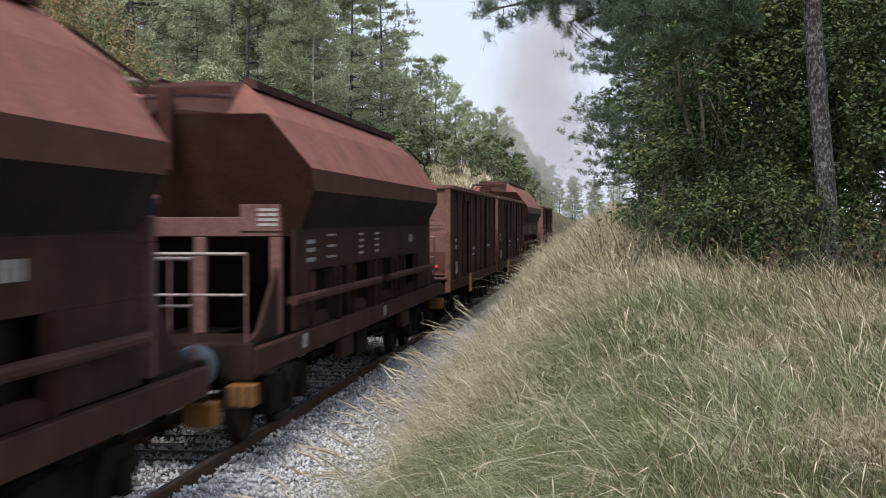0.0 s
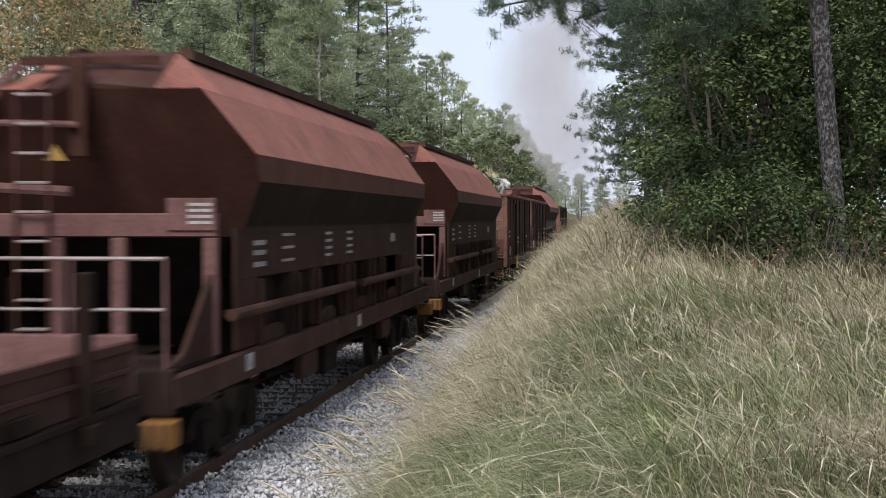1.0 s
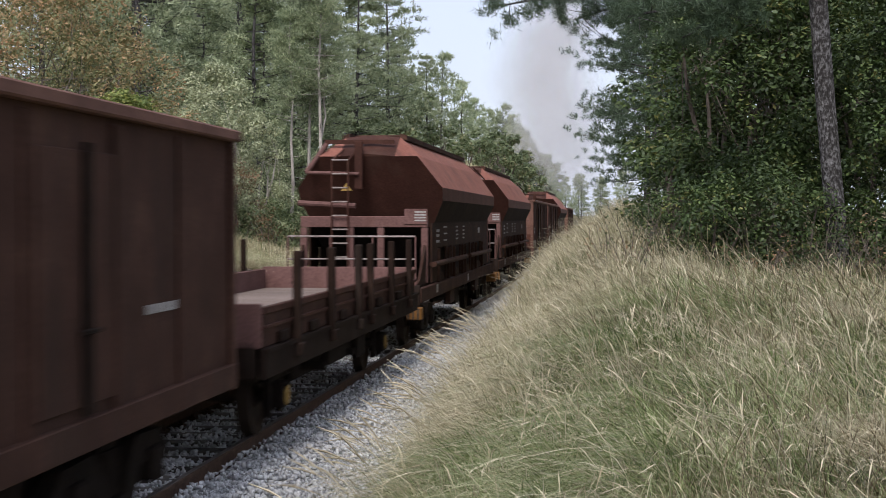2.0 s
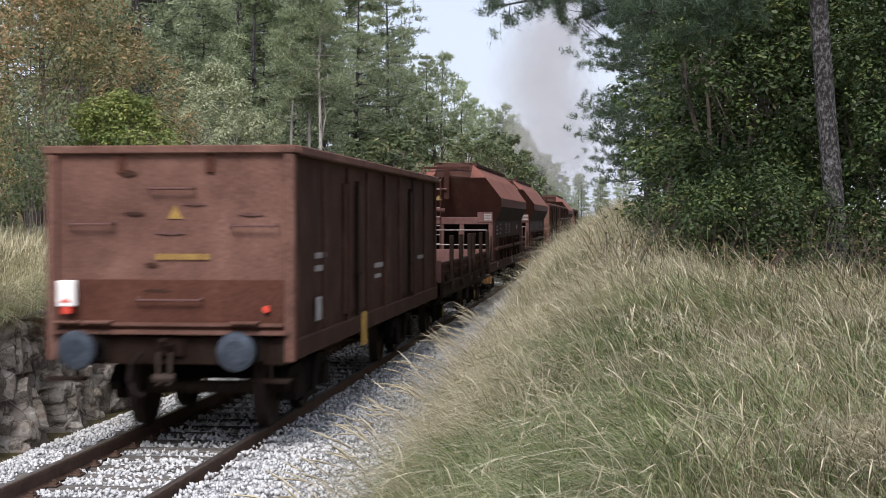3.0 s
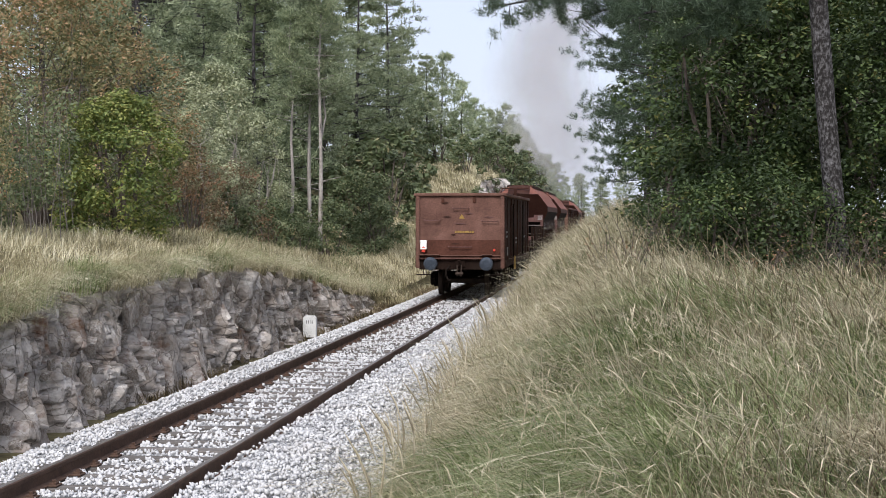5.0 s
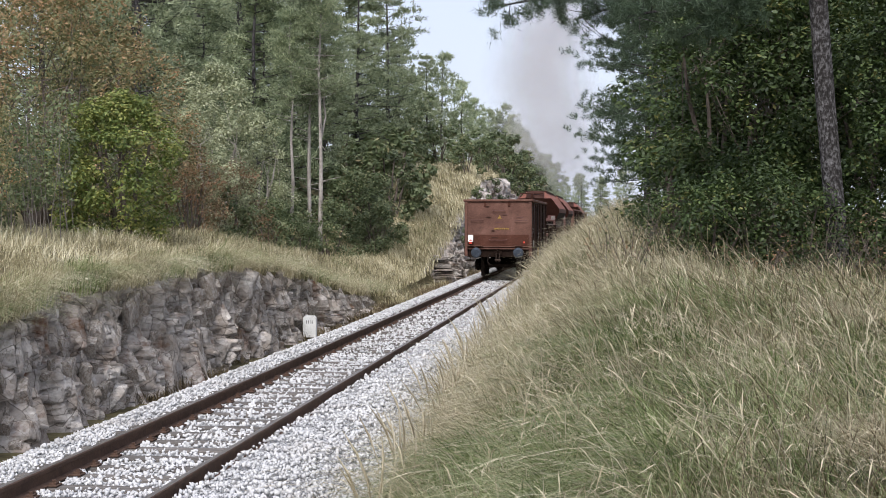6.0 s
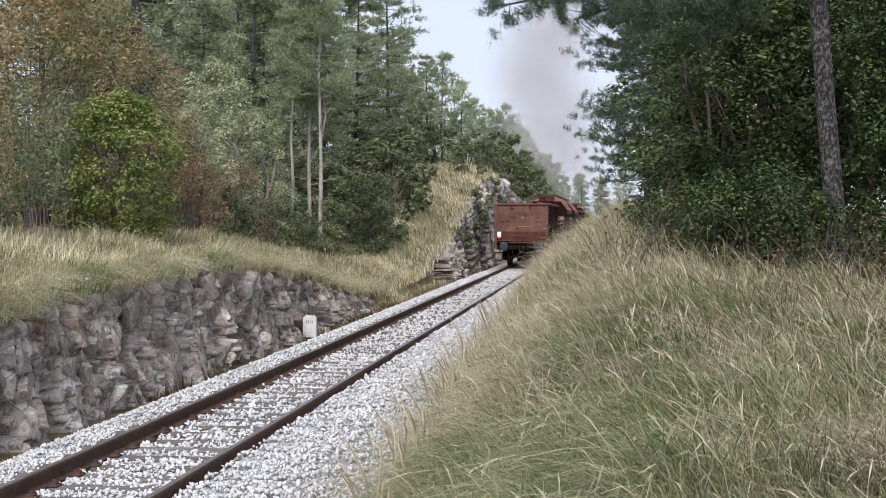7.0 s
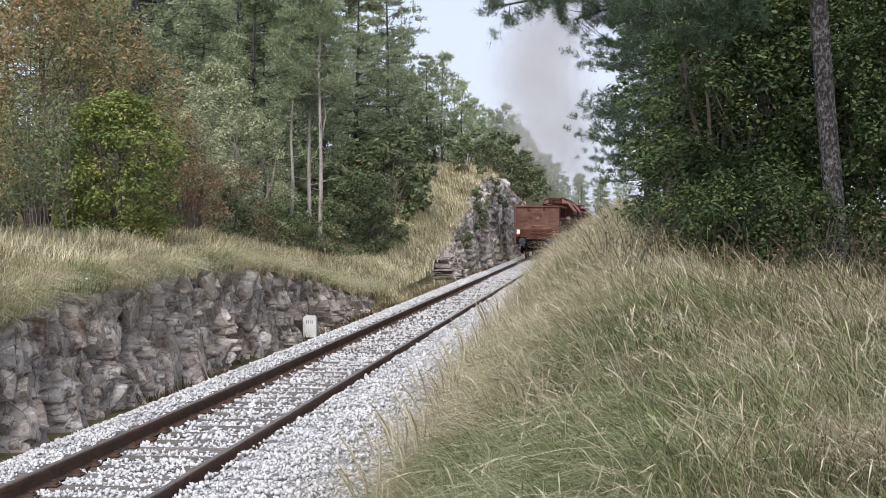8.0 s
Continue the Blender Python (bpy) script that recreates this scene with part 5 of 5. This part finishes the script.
for k in range(4):
    y = 38 + k * 32
    x = 9.5 + r.uniform(0, 5) if y < 70 else 8.5 + r.uniform(0, 6)
    plant("pine_tree", THIN[(k + 1) % 4], x, y, float(r.uniform(0, 360)), float(r.uniform(0.9, 1.2)), "dark pine behind the grassy bank", group="pines of the right wood")
for k, (x, y) in enumerate(((8.4, 37.5), (10.2, 38.5), (11.8, 36.5))):
    plant("pine_tree", THIN[k], x, y, 75 * k, 0.8, "dark pine behind the grassy bank", group="pines of the right wood")
for k in range(8):
    x, y = -9 + (k % 4) * 5 + r.uniform(-2, 2), 350 + 16 * k
    plant("pine_tree", THIN[k % 4], x, y, float(r.uniform(0, 360)), float(r.uniform(0.8, 1.0)), "distant pine across the end of the cutting", group="distant pines")

# added out of view: pines that keep some skylight off the banks
for k, (x, y) in enumerate(((13.0, 11), (-12, 4))):
    plant("pine_tree", THIN[k % 4], x, y, 40 * k, 0.9, "unseen pine added beside the view to hold back skylight", group="pines around")

# broad-leaved growth of the left bank
LIME = broadleaf(3.4, 2.95, 17000, 0.08, leaf_lime, twig_mat, 104, 0.02, 150, 0.5, (0.06, 0.13))
plant("round_bush", LIME, -5.7, 31.5, 0, 1.0, "round green bush turning yellow above the rock face", "bush")
AUT = [broadleaf(7.2, 4.6, 13000, 0.09, leaf_autumn, twig_mat, 110 + k, 0.12, 80, 0.5, (0.06, 0.14)) for k in range(2)]
for k, (x, y, s) in enumerate(((-8.6, 37, 1.0), (-10.8, 39.5, 1.08), (-8.9, 41.5, 0.9), (-12.5, 44, 1.15), (-6.9, 25.5, 0.55))):
    plant("autumn_tree", AUT[k % 2], x, y, 77 * k, s, "thin brown autumn tree at the wood's edge", group="autumn trees")
PALE = broadleaf(7.6, 4.0, 12000, 0.10, leaf_pale, pale_bark, 120, 0.12, 60, 0.5, (0.06, 0.14))
for k, (x, y, s) in enumerate(((-8.7, 50, 0.92), (-10.6, 54, 1.0), (-7.9, 45, 0.62), (-9.0, 58, 0.8))):
    plant("pale_tree", PALE, x, y, 60 * k, s, "pale grey-green leafy tree at the wood's edge", group="pale trees")
RUST = broadleaf(3.2, 2.6, 3600, 0.07, leaf_rust, twig_mat, 125, 0.08, 26)
for k, (x, y, s) in enumerate(((-7.3, 48, 1.0), (-6.9, 41, 0.75), (-8.0, 44, 1.1))):
    plant("rust_bush", RUST, x, y, 95 * k, s, "rust-red autumn bush above the cutting", "bush", "rust bushes")
BUSH = broadleaf(2.6, 2.8, 4200, 0.11, leaf_brush, twig_mat, 130, 0.05, 30, 0.4, (0.08, 0.17))
SPARE = broadleaf(2.6, 2.8, 1300, 0.2, leaf_brush, twig_mat, 131, 0.05, 14, 0.4, (0.08, 0.17))
for k, (x, y, s) in enumerate(((-6.6, 60, 1.0), (-5.6, 66, 0.9), (-7.4, 70, 1.3), (-7.6, 56, 0.9), (-6.3, 53, 0.6), (-9, 62, 1.2), (-6.0, 74, 1.0), (-4.6, 96, 0.8), (-4.9, 128, 1.5), (-5.4, 140, 1.7), (-6.2, 118, 1.2), (-4.6, 152, 1.6), (-5.5, 170, 1.9), (-8.2, 38, 0.8), (-9.6, 33.5, 0.9), (-8.6, 78, 1.3), (-10.5, 84, 1.6), (-12.5, 92, 1.9), (-9.5, 99, 1.6), (-8, 110, 1.4), (-14, 104, 2.0), (-6.8, 50, 0.8), (-7.6, 46, 0.9), (-10.5, 108, 2.2), (-9, 90, 1.5), (-11, 74, 1.6), (-6.4, 69, 1.3), (-6.6, 76, 1.5), (-7.2, 82, 1.5), (-4.1, 116, 1.1), (-4.0, 123, 1.3), (-3.9, 131, 1.4), (-4.0, 142, 1.5), (-4.3, 108, 0.7))):
    plant("green_bush", SPARE if y > 72 else BUSH, x, y, 70 * k, s, "dark green bush on the cutting's edge", "bush", "green bushes")

# shrubs rooted in the cracks of the farther face
for k, (x, y, z, s) in enumerate(((-3.25, 80, 0.9, 0.42), (-3.2, 86, 1.9, 0.6), (-3.2, 88, 3.0, 0.55), (-3.1, 97, 3.4, 0.7), (-3.15, 104, 2.2, 0.6), (-3.2, 110, 4.0, 0.7))):
    shrub = plant("green_bush", SPARE, x, y, 50 * k, s, "dark shrub rooted in a crack of the rock face", "bush", "green bushes")
    shrub.location.z = z

bm = bmesh.new()
rt = random.Random(135)
tips = []
for k in range(24):
    x, y = rt.uniform(-1.1, 1.1), rt.uniform(-0.8, 0.8)
    tip = (x + rt.uniform(-.35, .35), y + rt.uniform(-.3, .3), rt.uniform(1.6, 3.3))
    for q in limb(bm, (x, y, -0.1), tip, 0.009, 0.003, 4, 500 + k, 4, 0.02)[2:]:
        rod(bm, q, q + Vector((rt.uniform(-.3, .3), rt.uniform(-.2, .2), rt.uniform(.1, .4))), 0.005, 4, 0.003)
        tips.append(tuple(q))
THICK = (mesh_of(bm, "trunk", grey_stem), leaf_cloud("crown", tips, [0.3] * len(tips), 2600, 0.075, leaf_brush, 136))
for k, (x, y, s) in enumerate(((-6.6, 27.5, 1.0), (-7.4, 30, 1.05), (-7.0, 36, 0.8))):
    thicket = plant("bare_thicket", THICK, x, y, 66 * k, s, "thicket of bare grey stems with few leaves", "bush", "bare thickets")
    tagged(thicket.children[0], kind="stuff")

# the dark edge of the wood beside the camera's bank
DARK = [broadleaf(6.4, 3.9, 18000, 0.095, leaf_green, twig_mat, 140 + k, 0.03, 120, 0.45, (0.06, 0.13)) for k in range(2)]
for k, (x, y, s) in enumerate(((6.9, 29.0, 1.0), (8.1, 29.5, 1.05), (7.6, 33, 1.15), (9.6, 28.5, 0.95), (10.9, 30, 1.1), (9.9, 25.5, 0.8))):
    plant("leafy_tree", DARK[k % 2], x, y, 83 * k, s, "dense dark green leafy tree at the edge of the grass", group="leafy trees")
LOW = broadleaf(2.3, 2.2, 4200, 0.085, leaf_green, twig_mat, 146, 0.02, 40)
for k, (x, y, s) in enumerate(((6.0, 24.6, 0.62), (6.5, 24.0, 0.72), (7.1, 24.2, 0.75), (7.7, 24.6, 0.75), (6.2, 27.5, 1.0), (6.4, 30.5, 1.3), (9.6, 24.6, 0.5), (7.7, 27, 1.0), (7.0, 26.6, 0.9))):
    plant("low_bush", LOW, x, y, 61 * k, s, "dark green leafy bush at the foot of the trees", "bush", "low bushes")
TALL = broadleaf(5.6, 2.5, 6000, 0.088, leaf_green, twig_mat, 147, 0.5, 50, 0.5, (0.07, 0.15))
for x, y in ((9.7, 25.7),):
    plant("leafy_tree", TALL, x, y, 40 * x, 1.0, "slim leafy tree beside the scaly pine", group="leafy trees")
NEAR = [pine(13.0, 3.5, 0.10, 27, 18, 0.15, 20, pine_near, bark_mat, 150 + k, width=0.016) for k in range(2)]
for k, (x, y, s) in enumerate(((6.6, 42, 0.9), (6.3, 53, 1.0), (8.3, 48, 1.1), (6.2, 66, 1.05), (6.9, 58, 1.1))):
    plant("pine_tree", NEAR[k % 2], x, y, 120 * k, s, "bushy dark pine hanging over the cutting", group="pines over the cutting")

# the pine with the bare scaly trunk, and its long limb across the sky
bm = bmesh.new()
limb(bm, (8.52, 25, 1.0), (7.92, 25.2, 9.5), 0.175, 0.13, 5, 7, 12, 0.005)
trunk_pine = new("scaly_pine")
part("trunk", bm, bark_mat, trunk_pine)
r5 = random.Random(8)
for (a, b) in (((8.2, 25.2, 7.2), (3.0, 23.4, 5.75)), ((8.2, 25.2, 7.0), (4.2, 24.3, 5.65)), ((8.2, 25.1, 6.6), (5.0, 23.0, 5.5)), ((8.2, 25.2, 6.9), (5.9, 24.0, 5.3))):
    bm = bmesh.new()
    p = limb(bm, a, b, 0.05, 0.012, 5, int(a[2] * 10), 6)
    pts, ds = [], []
    for m in range(170):
        f = r5.random() ** 0.6
        k = min(4, int(f * 5))
        q = p[k].lerp(p[k + 1], f * 5 - k)
        off = Vector((r5.gauss(0, 0.28), r5.gauss(0, 0.3), r5.gauss(-0.02, 0.16))) * (0.35 + 0.65 * f)
        if m % 4 == 0:
            rod(bm, q, q + off, 0.008, 4, 0.004)
        pts.append(q + off)
        ds.append((-0.6, -0.2, 0.3))
    lm = part("limb", bm, bark_mat, trunk_pine)
    part("needles", needles(pts, ds, 0.12, 0.0055, 75, pine_near, 160), None, lm)
tagged(trunk_pine, "pine with a bare scaly grey trunk and long limbs", "tree")

# tufts at the edge of the ballast that nod in the train's wind
tufts = []
rt = rng(77)
for k in range(16):
    y = 11.0 + 1.05 * k
    x = float(along(TOE, y)) + 0.34 + rt.uniform(-0.10, 0.10)
    n = 7
    hx, hy = rt.uniform(-0.10, 0.10, n), rt.uniform(-0.25, 0.25, n)
    tuft = new("grass_tuft")
    bm = bmesh.new()
    for q in range(n):
        h, lean, ay = rt.uniform(0.75, 1.15), rt.uniform(0.25, 0.7), rt.uniform(-0.35, 0.35)
        p0 = Vector((hx[q], hy[q], -0.05))
        p = [p0 + Vector((-lean * h * t * t, ay * h * t * t, h * (t - 0.35 * lean * t ** 2.5))) for t in (0, 0.35, 0.65, 0.85, 1.0)]
        for c in range(4):
            rod(bm, p[c], p[c + 1], (0.0036, 0.0032, 0.003, 0.0105)[c], 4, (0.0032, 0.003, 0.0095, 0.002)[c])
    tagged(part("seed_stalk", bm, blade_dead, tuft), kind="stuff")
    tufts.append((tuft, x, y, float(land(x, y))))
    tagged(tuft, "tuft of bleached seed stalks nodding over the ballast", "grass", "nodding tufts")

# bare thorny stems in the grass
for k, (x, y, h) in enumerate(((5.15, 21.5, 1.0), (4.9, 22.5, 0.9), (5.6, 24.5, 0.9), (7.0, 24.5, 1.1), (8.0, 24, 1.0), (8.9, 23.5, 1.2), (9.4, 23.5, 1.2), (7.5, 26, 1.2), (6.2, 24.8, 0.8), (6.6, 25.6, 1.0), (7.3, 25.3, 0.9), (7.9, 25.8, 1.1), (8.3, 23.2, 0.8), (9.0, 25.0, 1.1), (9.8, 24.2, 1.2), (10.2, 25.5, 1.3), (5.8, 26.5, 0.9), (7.0, 23.2, 0.7), (7.6, 22.6, 0.7))):
    bm = bmesh.new()
    z = float(land(x, y))
    rr = random.Random(200 + k)
    cs = []
    for m in range(11):
        tip = (x + rr.uniform(-.5, .5), y + rr.uniform(-.4, .4), z + h * rr.uniform(0.6, 1.1))
        pp = limb(bm, (x + rr.uniform(-.15, .15), y, z - 0.05), tip, 0.008, 0.003, 3, 300 + k * 9 + m, 4)
        for q in pp[1:]:
            cs.append(tuple(q))
            rod(bm, q, q + Vector((rr.uniform(-.2, .2), rr.uniform(-.2, .2), rr.uniform(0, .2))), 0.004, 4, 0.002)
    weed = new("withered_shrub")
    part("stem", bm, twig_mat, weed)
    part("leaves", leaf_cloud("leaves", cs, [0.12] * len(cs), 170, 0.05, leaf_rust if k % 2 else leaf_green, 400 + k), None, weed)
    tagged(weed, "withered brown shrub standing in the long grass", "shrub", "withered shrubs")

# ---- white distance stone beside the line ----
stone = new("distance_stone")
bm = bmesh.new()
prism(bm, [(-2.77, -0.45), (-2.45, -0.45), (-2.45, 0.03), (-2.50, 0.08), (-2.72, 0.08), (-2.77, 0.03)], "y", 36.5, 36.66)
part("block", bm, white_paint, stone)
bm = bmesh.new()
for a in (-2.68, -2.63, -2.57, -2.535):
    bx(bm, a - 0.004, a + 0.006, 36.49, 36.497, -0.11, -0.03)
part("number_bar", bm, black_paint, stone, "dark number bars")
tagged(stone, "white painted distance stone beside the line", "marker stone")

# ---- smoke hanging over the line ----
smoke_mat = bpy.data.materials.new("thin_smoke")
smoke_mat.use_nodes = True
n, l = smoke_mat.node_tree.nodes, smoke_mat.node_tree.links
n.remove(n["Principled BSDF"])
df, tl, tp = n.new("ShaderNodeBsdfDiffuse"), n.new("ShaderNodeBsdfTranslucent"), n.new("ShaderNodeBsdfTransparent")
for node in (df, tl):
    node.inputs[0].default_value = (0.56, 0.535, 0.54, 1)
both, mixs = n.new("ShaderNodeMixShader"), n.new("ShaderNodeMixShader")
l.new(df.outputs[0], both.inputs[1])
l.new(tl.outputs[0], both.inputs[2])
tc, sep, sp, nz = n.new("ShaderNodeTexCoord"), n.new("ShaderNodeMapping"), n.new("ShaderNodeTexGradient"), n.new("ShaderNodeTexNoise")
sep.inputs["Location"].default_value = (-1, 0, -1)
sep.inputs["Scale"].default_value = (2, 0.0, 2)
sp.gradient_type = "SPHERICAL"
soft_edge = n.new("ShaderNodeMapRange")
soft_edge.interpolation_type = "SMOOTHSTEP"
l.new(tc.outputs["Generated"], sep.inputs[0])
l.new(sep.outputs[0], sp.inputs[0])
nz.inputs["Scale"].default_value, nz.inputs["Detail"].default_value = 0.10, 3
l.new(tc.outputs["Object"], nz.inputs[0])
mul, am = n.new("ShaderNodeMath"), n.new("ShaderNodeMath")
mul.operation = am.operation = "MULTIPLY"
l.new(sp.outputs[1], soft_edge.inputs[0])
l.new(soft_edge.outputs[0], mul.inputs[0])
l.new(nz.outputs[0], mul.inputs[1])
l.new(mul.outputs[0], am.inputs[0])
am.inputs[1].default_value = 0.55
l.new(am.outputs[0], mixs.inputs[0])
l.new(tp.outputs[0], mixs.inputs[1])
l.new(both.outputs[0], mixs.inputs[2])
l.new(mixs.outputs[0], n["Material Output"].inputs[0])
smoke = []
for k, (x, y, z, rad, vz) in enumerate(((-3.0, 150, 8.5, 5.0, 0.05), (-2.5, 156, 12, 6.0, 0.10), (-2.0, 162, 17, 7.0, 0.15), (-1.5, 168, 23, 8.0, 0.2), (0.5, 174, 9, 5.5, 0.05), (0.5, 180, 14, 6.5, 0.1), (-4, 186, 20, 8, 0.2), (-1, 192, 28, 8, 0.2))):
    bm = bmesh.new()
    bmesh.ops.create_uvsphere(bm, u_segments=24, v_segments=14, radius=1, matrix=Matrix.Diagonal((rad, rad * 0.22, rad, 1)))
    p = tagged(new("smoke_puff", mesh_of(bm, "smoke_puff", smoke_mat, True)), "thin grey smoke hanging over the cutting", "smoke", "smoke of the train")
    smoke.append((p, (x, y, z), (-0.12, 0.25, vz)))


# ---- movement ----
def motions():
    for thing, s in TRAIN:
        walk(thing, [(k / 30, pose(0, START + SPEED * k / 30 + s, 0)) for k in range(241)])
    turn = math.degrees(SPEED / 30 / WHEEL_R)
    for ax, y in axles:
        walk(ax, [(k / 30, pose(0, y, WHEEL_R, -turn * k)) for k in range(241)])
    for k, (tuft, x, y, z) in enumerate(tufts):
        rows = []
        for q in range(41):
            t = q / 5
            gust = 1.0 if t < (y + 38) / SPEED else 0.12
            rows.append((t, pose(x, y, z, 5 * gust * math.sin(4.1 * t + k), 42 - 60 * gust + 10 * gust * math.sin(5.3 * t + 1.7 * k), 0)))
        walk(tuft, rows)
    for puff, (x, y, z), (vx, vy, vz) in smoke:
        walk(puff, [(k / 2, pose(x + vx * k / 2, y + vy * k / 2, z + vz * k / 2)) for k in range(17)])


motions()
